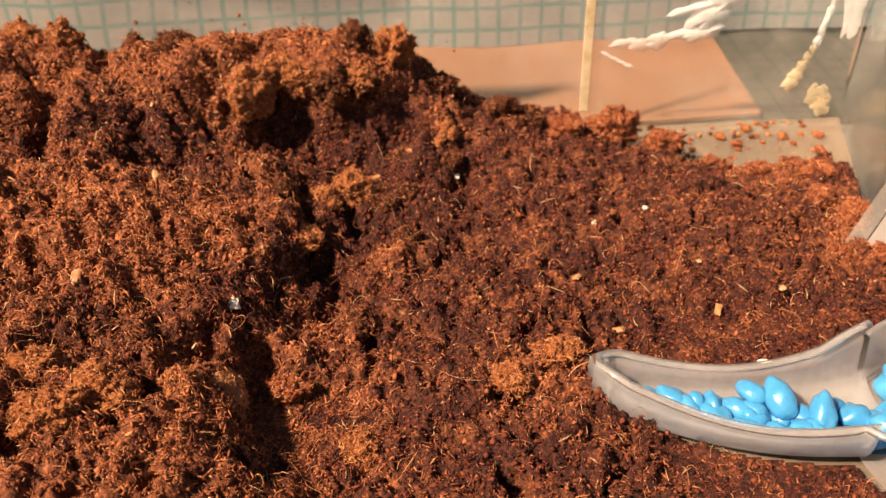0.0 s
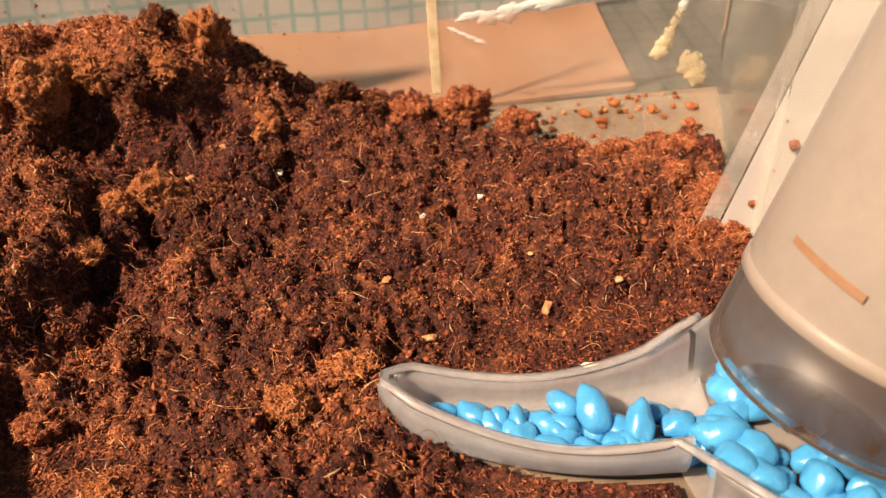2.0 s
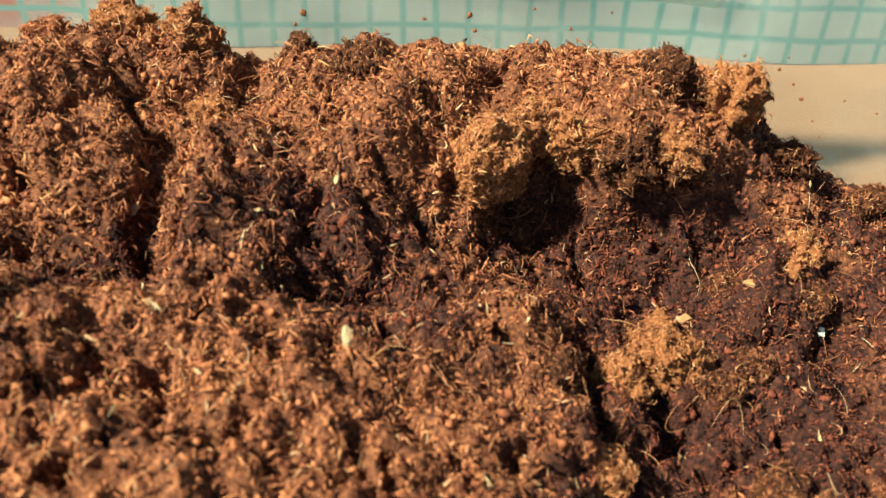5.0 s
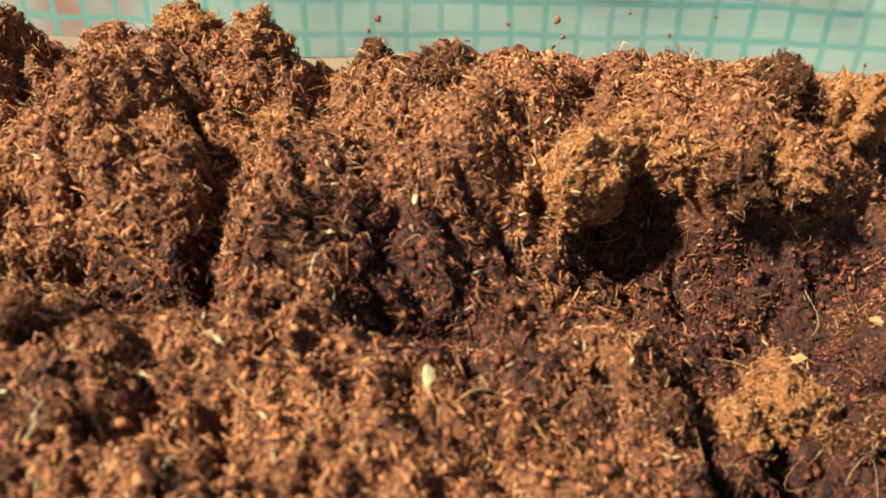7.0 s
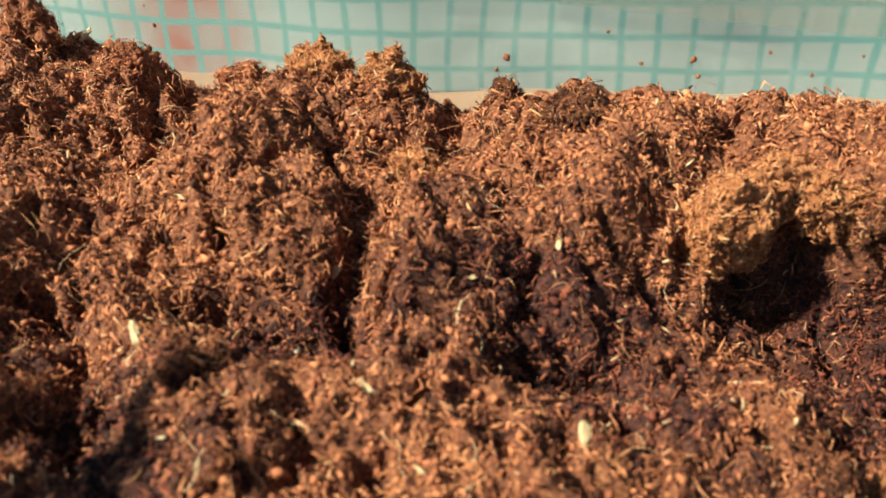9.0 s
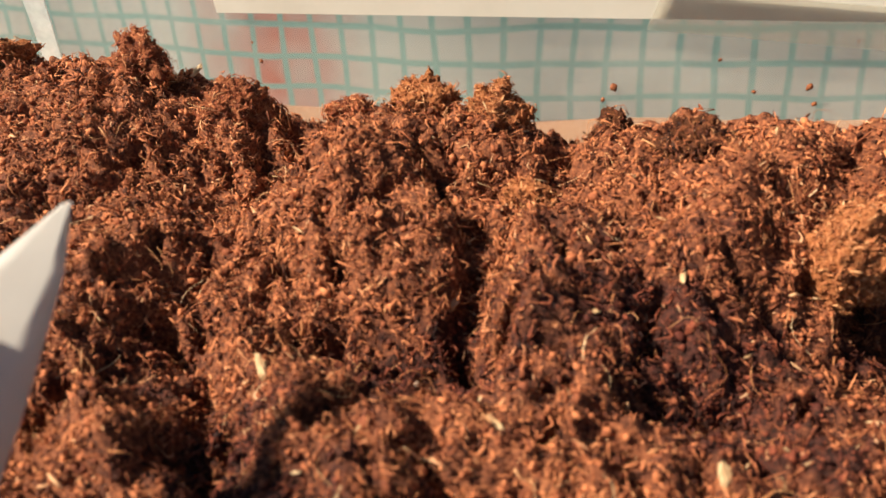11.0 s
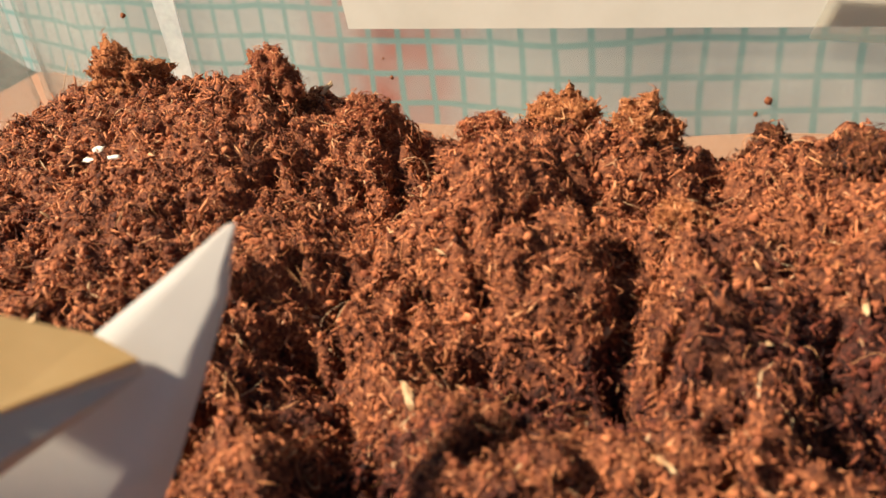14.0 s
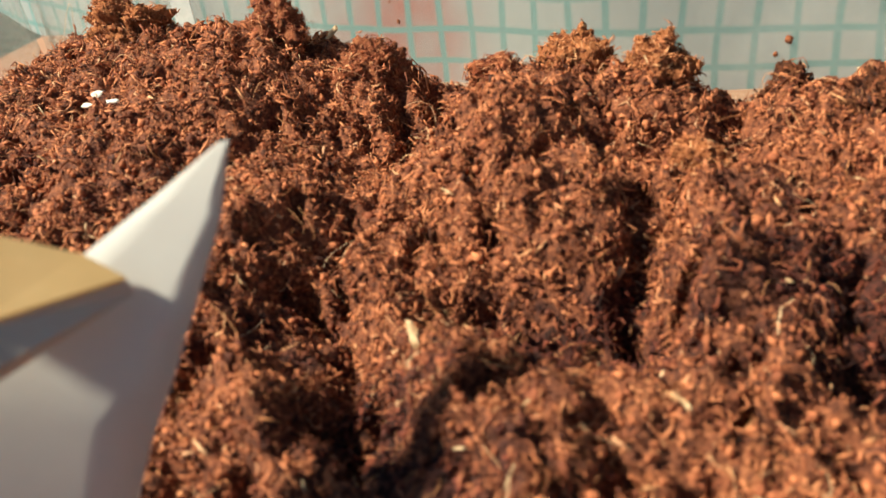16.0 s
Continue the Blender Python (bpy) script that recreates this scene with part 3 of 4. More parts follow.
def strands(p, nv, r, length, width, lift, curl, up=0.25, k=3, flat=0.6):
    """Curved, tapering three-sided strands at places p; returns corners and triangles."""
    n_ = len(p)
    d = r.normal(size=(n_, 3))
    d -= nv * (d * nv).sum(1, keepdims=True)
    d /= np.linalg.norm(d, axis=1, keepdims=True)
    d = d + nv * r.uniform(-0.15, 1, (n_, 1)) ** 3 * up * 3
    d /= np.linalg.norm(d, axis=1, keepdims=True)
    side = np.cross(d, nv)
    side /= np.linalg.norm(side, axis=1, keepdims=True)
    bend = (side * r.normal(0, curl, (n_, 1)) + nv * r.normal(0, curl * 0.5, (n_, 1)))
    wave = side * r.normal(0, 0.5, (n_, 1)) * (k > 3)
    turn = r.normal(0, 0.7, (n_, 1))
    across = np.cross(side, d)
    roll_a, roll_b = side * np.cos(turn) + across * np.sin(turn), across * np.cos(turn) - side * np.sin(turn)
    rings = []
    for i in range(k):
        s = i / (k - 1) - 0.5
        c = p + nv * (lift + width * 0.4)[:, None] + d * (length * s)[:, None] + bend * (length * (0.25 - s * s) * 1.6)[:, None] + wave * (length * s * (0.25 - s * s))[:, None] * 3
        wd = width * (1.0 if 0 < i < k - 1 else 0.35)
        for a in range(3):
            ang = 2 * math.pi * a / 3
            rings.append(c + (roll_a * math.cos(ang) + roll_b * math.sin(ang) * flat) * (wd * 0.5)[:, None])
    w = np.stack(rings, 1)
    f = []
    for i in range(k - 1):
        for a in range(3):
            b, c2, d2, e = i * 3 + a, i * 3 + (a + 1) % 3, (i + 1) * 3 + (a + 1) % 3, (i + 1) * 3 + a
            f += [(b, c2, d2), (b, d2, e)]
    f += [(2, 1, 0), ((k - 1) * 3, (k - 1) * 3 + 1, (k - 1) * 3 + 2)]
    f = np.array(f)
    t = f[None] + (np.arange(n_) * 3 * k)[:, None, None]
    return w.reshape(-1, 3), t.reshape(-1, 3)


def fibres(name, n_, seed, len_lo, len_hi, wid_lo, wid_hi, material, up=0.25, curl=0.5, thin_out=True, k=3, **where):
    """Curled flakes and fibres, gathered into tufts that stand a little off the coir."""
    p, nv, r = on_coir(n_, seed, **where)
    tuft = rough2(p[:, 0], p[:, 1], 0.0030, 8) * 0.6 + rough2(p[:, 0], p[:, 1], 0.0013, 9) * 0.5
    if thin_out:
        loose = (wild(p[:, 0]) - 0.58) / 0.42
        ok = r.random(len(p)) < (0.72 + 0.28 * loose) * np.clip(0.75 + 0.8 * tuft, 0.2, 1)
        p, nv, tuft = p[ok], nv[ok], tuft[ok]
    m = len(p)
    length = len_lo * (len_hi / len_lo) ** (r.random(m) ** 1.8)
    if thin_out:
        length = length * (0.7 + 0.3 * loose[ok])
    width = r.uniform(wid_lo, wid_hi, m)
    lift = np.clip(tuft, 0, 1) * 0.0011 * wild(p[:, 0]) * r.random(m)
    return fast_mesh(name, *strands(p, nv, r, length, width, lift, curl, up, k), material)


grit = crumbs("coir_crumbs", 64000, 11, 0.00018, 0.0008, CRUMB)
grit.data.polygons.foreach_set("use_smooth", [True] * len(grit.data.polygons))
tagged(grit, "small rough crumbs of red-brown coconut coir", "soil crumbs", kind="stuff")
tagged(fibres("coir_shreds", 16000, 16, 0.0011, 0.0032, 0.00020, 0.00050, FIBRE, up=0.5, curl=1.3, k=4), "curled shreds of red-brown coconut husk", "fibres", kind="stuff")
tagged(fibres("coir_fibres", 180000, 12, 0.0006, 0.0026, 0.00018, 0.00048, FIBRE, up=0.5, curl=1.2), "short curled brown and orange coconut fibres", "fibres", kind="stuff")
tagged(fibres("loose_hairs", 2200, 13, 0.003, 0.008, 0.00009, 0.00016, HAIR, up=0.15, curl=1.1, thin_out=False, k=8), "long thin curved coconut hairs lying on the coir", "fibres", kind="stuff")

# ---- the box ----


def thing(name, at, label, category, group="", kind=""):
    ob = new(name)
    ob.location = at
    ob.empty_display_size = 0.01
    return tagged(ob, label, category, group, kind)


FLARE = 0.02                       # the walls lean outwards by about a degree


def wall_plate(name, x0, y0, x1, y1, label):
    """An upright clear wall from one foot corner to the next, its inner face to the left of that way, leaning outwards."""
    d = Vector((x1 - x0, y1 - y0, 0)).normalized()
    out = Vector((d.y, -d.x, 0))
    rise = RIM_Z - TABLE_Z
    a, b = Vector((x0, y0, TABLE_Z + 0.0008)), Vector((x1, y1, TABLE_Z + 0.0008))
    c, e = b + out * FLARE * rise + Vector((0, 0, rise)), a + out * FLARE * rise + Vector((0, 0, rise))
    bm = slab([b, a, e, c], 0.0012)
    pane = part(name, bm, WALL)
    pane.visible_shadow = False
    return tagged(pane, label, "box wall", kind="structure")


BL = Vector((left_x(0.2021), back_y(left_x(0.2021)), 0))
BR = Vector((0.117, back_y(0.117), 0))
CORNERS = [(0.1366, -0.035), (0.1304, 0.128), (0.0987, 0.151), (BR.x, BR.y), (BL.x, BL.y), (-0.17, -0.035)]
for i, nm in enumerate(("wall_right_front", "wall_right_step", "wall_right_back", "wall_back", "wall_left", "wall_front")):
    (xa, ya), (xb, yb) = CORNERS[i], CORNERS[(i + 1) % 6]
    wall_plate(nm, xa, ya, xb, yb, "clear thin plastic box wall, smeared and dusty")
bm = bmesh.new()
f = bm.faces.new([bm.verts.new((x, y, FLOOR_Z)) for x, y in CORNERS])
got = bmesh.ops.extrude_face_region(bm, geom=[f])
bmesh.ops.translate(bm, vec=(0, 0, -0.0014), verts=[v for v in got["geom"] if isinstance(v, bmesh.types.BMVert)])
bmesh.ops.recalc_face_normals(bm, faces=bm.faces)
tagged(part("floor", bm, FLOOR_PLASTIC), "cloudy clear plastic floor of the box", "box floor", kind="structure")


def on_back(x, z, off=0.0):
    """A spot on the back wall's outer face, off metres beyond it."""
    y = back_y(x) + FLARE * (z - TABLE_Z) + 0.0016 + off
    return Vector((x, y, z))


def on_back_in(x, z, off=0.0004):
    return on_back(x, z, -0.0016 - off)


def back_sheet(x0, z0, x1, z1, off, thick, skew=0.0):
    return slab([on_back(x0 + skew, z0, off), on_back(x1, z0, off), on_back(x1, z1, off), on_back(x0, z1, off)], thick)


# white tape with a clear film over its end, stuck across the top of the back wall
tape = thing("tape_strip", on_back(-0.08, 0.0985, -0.0024), "white paper tape stuck across the upper back wall", "tape")
part("paper_strip", back_sheet(-0.1385, 0.0958, -0.018, 0.1275, -0.0024, 0.0003, 0.003), WHITE_TAPE, tape)
part("clear_film", slab([on_back(-0.072, 0.0945, -0.0030), on_back(-0.012, 0.0900, -0.0030), on_back(-0.010, 0.0955, -0.0030), on_back(-0.070, 0.1000, -0.0030)], 0.0002), CLEAR_TAPE, tape, "clear adhesive film")


def blot(name, spots, material, label, category):
    """A flat uneven residue on the inner face of the back wall: thin dabs at (x, z, half-width, half-height, turn)."""
    r = random.Random(name)
    whole = thing(name, on_back_in(spots[0][0], spots[0][1]), label, category)
    for i, (x, z, a, b, t) in enumerate(spots):
        bm = bmesh.new()
        ring, skirt = [], []
        k = 28
        c, s = math.cos(radians(t)), math.sin(radians(t))
        ph = [r.uniform(0, 6.28) for _ in range(4)]
        for j in range(k):
            ang = 2 * math.pi * j / k
            rr = 1 + 0.16 * math.sin(2 * ang + ph[0]) + 0.13 * math.sin(5 * ang + ph[1]) + 0.09 * math.sin(9 * ang + ph[2])
            u, v = a * rr * math.cos(ang), b * rr * math.sin(ang)
            ring.append(bm.verts.new(on_back_in(x + 0.8 * (u * c - v * s), z + 0.8 * (u * s + v * c), 0.0005 + 0.00012 * i)))
            skirt.append(bm.verts.new(on_back_in(x + u * c - v * s, z + u * s + v * c, 0.0003)))
        mid = bm.verts.new(on_back_in(x, z, 0.0008 + 0.00012 * i))
        for j in range(k):
            bm.faces.new((ring[j], ring[(j + 1) % k], mid))
            bm.faces.new((skirt[j], skirt[(j + 1) % k], ring[(j + 1) % k], ring[j]))
        part("dab", bm, material, whole, smooth=True)
    return whole


bm = slab([on_back_in(0.0403, 0.056), on_back_in(0.0426, 0.056), on_back_in(0.0418, 0.112), on_back_in(0.0391, 0.112)][::1], 0.0003, 0.0001)
tagged(part("pale_streak", bm, DRIP), "pale dried streak running down the back wall", "streak")
# glare on the corner plastic, painted as a pale strip in the residue material
bm = slab([on_back_in(-0.1690, 0.086), on_back_in(-0.1655, 0.086), on_back_in(-0.1650, 0.120), on_back_in(-0.1700, 0.120)], 0.0003, 0.0001)
tagged(part("pale_streak", bm, SMEAR), "pale streak painted as glare near the corner of the back wall", "streak")
blot("white_smear", [(0.051 + 0.0045 * i, 0.0755 + 0.0003 * i + 0.001 * math.sin(5 * i), 0.0036, 0.0014 + 0.0004 * (i % 3), 10) for i in range(5)] + [(0.072, 0.0775, 0.0055, 0.0022, 20), (0.073, 0.082, 0.0065, 0.0035, 32), (0.078, 0.087, 0.006, 0.003, 30), (0.068, 0.0845, 0.006, 0.0010, 12)], SMEAR, "smeared white residue on the back wall", "residue")
blot("white_scuff", [(0.0465 + 0.0021 * i, 0.0722 - 0.0011 * i, 0.0017, 0.0006, -28) for i in range(4)], SMEAR, "short white scuff on the back wall", "residue")
blot("white_drip", [(0.1075 - 0.00055 * i, 0.088 - 0.0028 * i, 0.0010, 0.0021, -8) for i in range(6)], SMEAR, "white drip running down the back wall", "residue")
blot("yellow_drip", [(0.1042 - 0.0011 * i, 0.0715 - 0.0024 * i, 0.0008 + 0.0005 * i, 0.0018, 30) for i in range(5)], GLUE, "yellowish dried end of a drip on the wall", "residue")
blot("glue_patch", [(0.1090, 0.0575, 0.0034, 0.0042, -6), (0.1105, 0.0545, 0.0030, 0.0030, 10)], GLUE, "yellowed glue patch in the corner of the wall", "residue")
blot("white_veil", [(0.1130, 0.0840, 0.0030, 0.0100, -4), (0.1140, 0.0950, 0.0032, 0.0080, -6)], SMEAR, "cloudy white streak beside the corner of the box", "residue")

# white strip up the right wall
a, b = Vector((0.0975, 0.1545, 0.0515)), Vector((0.1095, 0.1470, 0.112))
along = (b - a).normalized()
w = Vector((0.83, -0.50, 0)).normalized() * 0.0040
tagged(part("corner_strip", slab([a - w, a + w, b + w, b - w], 0.0006, 0.0001), STRIP), "white plastic strip standing against the clear side wall", "strip")

side = w.normalized()
face = side.cross(along).normalized()
tagged(part("corner_fold", slab([a - w - side * 0.0040, a - w - side * 0.0003, b - w - side * 0.0003, b - w - side * 0.0034], 0.0008, 0.0002), FOLD), "grey clear plastic fold running up the box corner", "fold")
for i, (up, across, size) in enumerate(((0.17, -0.1, 0.7), (0.40, 0.35, 1.0), (0.30, 0.1, 0.25), (0.47, -0.4, 0.25), (0.07, 0.3, 0.4))):
    bm = bmesh.new()
    bmesh.ops.create_icosphere(bm, subdivisions=2, radius=1.0)
    for v_ in bm.verts:
        v_.co = v_.co * (1 + 0.5 * noise.noise(v_.co * 1.7 + Vector((3.1 * i, i, 0)))) * size / 1000
    ob = part("speck", bm, CLOD_RED, smooth=True)
    spot = a.lerp(b, up) + w * across
    ob.location = spot + (face if face.y < 0 else -face) * 0.0003 * size
    tagged(ob, "speck of coir stuck to the white strip", "speck", "specks on the strip")

# ---- outside the box ----
sheet = 0.9
bm = slab([(-sheet, -sheet, TABLE_Z), (sheet, -sheet, TABLE_Z), (sheet, sheet, TABLE_Z), (-sheet, sheet, TABLE_Z)], 0.02)
tagged(part("table_top", bm, TABLE), "table under a grey-green checked cloth, darkened in colour as if in shadow", "table", kind="structure")
bm = slab([(-0.3, 0.2105 - 0.036, 0), (0.0965, 0.233, 0), (0.0985, 0.335, 0), (-0.3, 0.285, 0)], 0.0016, 0.0002)
bm.transform(Matrix.Translation((0, 0, TABLE_Z + 0.002)))
tagged(part("board", bm, BOARD), "flat tan fibreboard sheet lying behind the box", "board")

# the cloth hangs upright behind the box, in shallow folds; built in its own plane, then stood up
bm = bmesh.new()
cols, rows_ = 90, 24
grid = []
for j in range(rows_ + 1):
    line = []
    for i in range(cols + 1):
        u, v = -0.36 + 0.54 * i / cols, 0.095 * j / rows_
        fold = 0.0022 * math.sin(u * 42) + 0.0014 * math.sin(u * 97 + v * 30)
        curl = 0.05 * max(0.0, (-0.12 - u) / 0.2) ** 2
        line.append(bm.verts.new((u, v, fold - curl)))
    grid.append(line)
for j in range(rows_):
    for i in range(cols):
        bm.faces.new((grid[j][i], grid[j][i + 1], grid[j + 1][i + 1], grid[j + 1][i]))
cloth = part("hanging_cloth", bm, CLOTH, smooth=True)
cloth.matrix_world = pose(0, 0.2845, TABLE_Z + 0.0020, 84, 0, math.degrees(math.atan(SLOPE)))
tagged(cloth, "off-white cloth with green check lines hanging behind the box", "cloth")

# ---- dish with blue pebbles, and the bottle that stands in it ----
AXIS = Vector((math.sin(radians(20)), 0.10, math.cos(radians(20)))).normalized()
FOOT = Vector((0.0922, 0.1005, 0.0660))
TUBE_R = 0.0192


dish = thing("pebble_dish", (0.06, 0.105, FLOOR_Z), "cloudy clear plastic watering dish with a spout-like trough", "dish")
bm = bmesh.new()
outer, inner = [], []
N, K = 26, 14
for i in range(N + 1):
    s = i / N
    x, y, half, rim = (float(v) for v in trough_line(s))
    if i == 0:
        half *= 0.35
    elif i == 1:
        half *= 0.8
    ro, ri = [], []
    for j in range(K + 1):
        a = math.pi * j / K
        c, si = math.cos(a), math.sin(a)
        flat = math.copysign(abs(c) ** 0.55, c)
        edge_z = rim + NEAR_UP * max(0.0, -c)
        flat *= NEAR if c < 0 else 1.0
        deep = edge_z - (edge_z - 0.0520) * abs(si) ** 0.6
        nick = 0.0004 * math.sin(9 * s + 5 * c)
        ro.append(bm.verts.new((x - (0.0016 if i == 0 else 0), y + flat * (half + 0.0013), deep - 0.0012 * abs(si) + nick * (abs(si) < 0.1))))
        ri.append(bm.verts.new((x + (0.001 if i == 0 else 0), y + flat * half, deep + nick * (abs(si) < 0.1))))
    outer.append(ro)
    inner.append(ri)
for i in range(N):
    for j in range(K):
        if i > 0.83 * N and j >= 9:
            continue
        bm.faces.new((outer[i][j], outer[i][j + 1], outer[i + 1][j + 1], outer[i + 1][j]))
        bm.faces.new((inner[i][j + 1], inner[i][j], inner[i + 1][j], inner[i + 1][j + 1]))
    for j in (0, K) if i <= 0.83 * N else (0,):
        bm.faces.new((outer[i][j], outer[i + 1][j], inner[i + 1][j], inner[i][j]))
for j in range(K):
    bm.faces.new((outer[0][j + 1], outer[0][j], inner[0][j], inner[0][j + 1]))
bm.faces.new([v for v in inner[0]])
bmesh.ops.recalc_face_normals(bm, faces=bm.faces)
part("trough", bm, DISH, dish, smooth=True)


def bead(path, rad, k=10):
    """A rounded bead along a way of points."""
    bm_ = bmesh.new()
    loops = []
    for i_, c_ in enumerate(path):
        ahead = (path[min(i_ + 1, len(path) - 1)] - path[max(i_ - 1, 0)]).normalized()
        a_ = ahead.cross(Vector((0, 0, 1))).normalized()
        b_ = a_.cross(ahead)
        loops.append([bm_.verts.new(c_ + (a_ * math.cos(2 * math.pi * j / k) + b_ * math.sin(2 * math.pi * j / k) * 0.8) * rad) for j in range(k)])
    for lo_, hi_ in zip(loops, loops[1:]):
        for j in range(k):
            bm_.faces.new((lo_[j], lo_[(j + 1) % k], hi_[(j + 1) % k], hi_[j]))
    bm_.faces.new(loops[0][::-1])
    bm_.faces.new(loops[-1])
    return bm_


far_rim, near_rim = [], []
for i in range(N + 1):
    x, y, half, rim = (float(v) for v in trough_line(i / N))
    half *= (0.35, 0.8)[i] if i < 2 else 1
    x -= 0.0006 if i == 0 else 0
    far_rim.append(Vector((x, y + half + 0.0006, rim)))
    if i <= 0.83 * N:
        near_rim.append(Vector((x, y - (half + 0.0006) * NEAR, rim + NEAR_UP)))
for i in range(1, 9):
    ang = radians(203 + 11 * i)
    near_rim.append(Vector((CUP.x + 0.0226 * math.cos(ang), CUP.y + 0.0226 * math.sin(ang), CUP.z + 0.0138 + 0.0012 * math.sin(i))))
part("rim", bead(far_rim[::-1] + near_rim, 0.0008), RIM, dish, "pale rounded rim of the trough", smooth=True)


def ring_shell(base, axis, profile, k, gap=None):
    """A turned shell: profile of (radius, height) pairs round an axis; gap leaves out the angles between two values."""
    axis = axis.normalized()
    u = Vector((1, 0, 0)) - axis * axis.x
    u.normalize()
    v = axis.cross(u)
    bm_ = bmesh.new()
    loops = []
    for r_, h_ in profile:
        loops.append([bm_.verts.new(base + axis * h_ + (u * math.cos(2 * math.pi * j / k) + v * math.sin(2 * math.pi * j / k)) * r_) for j in range(k)])
    for lo_, hi_ in zip(loops, loops[1:]):
        for j in range(k):
            mid = 360 * (j + 0.5) / k
            if gap and gap[0] < mid < gap[1]:
                continue
            bm_.faces.new((lo_[j], lo_[(j + 1) % k], hi_[(j + 1) % k], hi_[j]))
    return bm_


UP = Vector((0, 0, 1))
part("cup", ring_shell(CUP, UP, [(0.0212, 0.0018), (0.0222, 0.006), (0.0228, 0.0128), (0.0232, 0.0138), (0.0228, 0.0143), (0.0219, 0.0138), (0.0212, 0.006), (0.0204, 0.0026)], 72, (134, 203)), DISH, dish, smooth=True)
bm = bmesh.new()
bmesh.ops.create_circle(bm, cap_ends=True, segments=48, radius=0.0211, matrix=Matrix.Translation(CUP + UP * 0.0022))
part("cup_floor", bm, DISH, dish)

bottle = thing("water_bottle", FOOT, "upturned white translucent bottle leaning in the dish", "bottle")
part("body", ring_shell(FOOT, AXIS, [(TUBE_R, 0.0125), (TUBE_R + 0.0003, 0.0145), (TUBE_R + 0.0006, 0.06), (TUBE_R + 0.0006, 0.10), (TUBE_R - 0.004, 0.107), (0.001, 0.109)], 72), TUBE, bottle, smooth=True)
part("neck", ring_shell(FOOT, AXIS, [(TUBE_R - 0.0014, 0.0), (TUBE_R - 0.0002, 0.0), (TUBE_R, 0.0008), (TUBE_R, 0.0123), (TUBE_R - 0.0012, 0.0123), (TUBE_R - 0.0014, 0.001)], 72), TUBE_CLEAR, bottle, "clear greyish neck of the bottle", smooth=True)
part("neck_ring", ring_shell(FOOT, AXIS, [(TUBE_R - 0.0005, 0.0110), (TUBE_R + 0.0004, 0.0115), (TUBE_R + 0.0004, 0.0131), (TUBE_R - 0.0005, 0.0137)], 72), TUBE, bottle, smooth=True)
# orange line printed on the bottle
bm = bmesh.new()
u0 = (Vector((1, 0, 0)) - AXIS * AXIS.x).normalized()
v0 = AXIS.cross(u0)
row = []
for i in range(10):
    ang = radians(189 + 3.6 * i)
    side_ = u0 * math.cos(ang) + v0 * math.sin(ang)
    for h_ in (0.0200, 0.0211):
        row.append(bm.verts.new(FOOT + AXIS * (h_ - 0.0001 * i) + side_ * (TUBE_R + 0.0009)))
for i in range(9):
    bm.faces.new((row[2 * i], row[2 * i + 2], row[2 * i + 3], row[2 * i + 1]))
part("orange_mark", bm, MARK, bottle, "thin orange line", smooth=True)

peb = random.Random(5)


def pebble(at, a, b, c, turn, tilt):
    """One smooth blue pebble of half-sizes a, b, c."""
    bm_ = bmesh.new()
    bmesh.ops.create_icosphere(bm_, subdivisions=3, radius=1.0)
    off = Vector((peb.random() * 9, peb.random() * 9, peb.random() * 9))
    for v_ in bm_.verts:
        k_ = 1 + 0.30 * noise.noise(v_.co * 0.9 + off) + 0.10 * noise.noise(v_.co * 2.2 + off)
        v_.co = Vector((v_.co.x * a * k_, v_.co.y * b * k_, v_.co.z * c * k_))
    ob = part("pebble", bm_, PEBBLE, smooth=True)
    ob.matrix_world = pose(*at, tilt, tilt * 0.4, turn)
    return tagged(ob, "smooth glossy sky-blue pebble in the plastic dish", "pebble", "blue pebbles in the dish")


def mm(*v):
    return tuple(k / 1000 for k in v)


for x, y, z, a, b, c, turn, tilt in (
    (37.2, 111.0, 51.2, 2.4, 1.7, 1.6, -20, 5), (42.0, 109.6, 52.6, 2.8, 2.1, 1.9, -35, 12), (46.0, 108.2, 52.8, 1.5, 2.5, 1.8, 8, 20),
    (49.0, 107.6, 52.8, 1.7, 2.6, 1.9, 14, 15), (53.0, 107.0, 52.8, 3.1, 1.9, 1.8, -28, -5), (56.0, 109.2, 55.0, 3.0, 2.0, 1.9, -38, 8),
    (60.2, 107.4, 55.6, 2.5, 4.2, 2.3, 16, 22), (66.8, 104.2, 55.2, 2.2, 3.9, 2.1, -4, 25), (53.2, 102.6, 52.4, 2.8, 1.9, 1.8, -12, 0),
    (58.2, 101.2, 53.2, 2.3, 2.2, 1.9, 10, 10), (62.2, 100.4, 52.6, 2.4, 1.9, 1.8, 0, 0), (63.4, 105.2, 51.8, 2.2, 2.6, 1.8, 40, 0)):
    pebble(mm(x, y + 0.6, max(z + 1.0, 53.0 + 0.8 * c)), a / 1000, b / 1000, c / 1000, turn, tilt)
for i in range(70):
    ang, rad = peb.uniform(0, 6.28), 0.0172 * peb.random() ** 0.5
    a = peb.uniform(0.0030, 0.0046)
    pebble((CUP.x + rad * math.cos(ang), CUP.y + rad * math.sin(ang), 0.0535 + 0.0024 * (i % 2)), a, a * peb.uniform(0.6, 0.9), a * 0.7, peb.uniform(0, 180), peb.uniform(-15, 15))
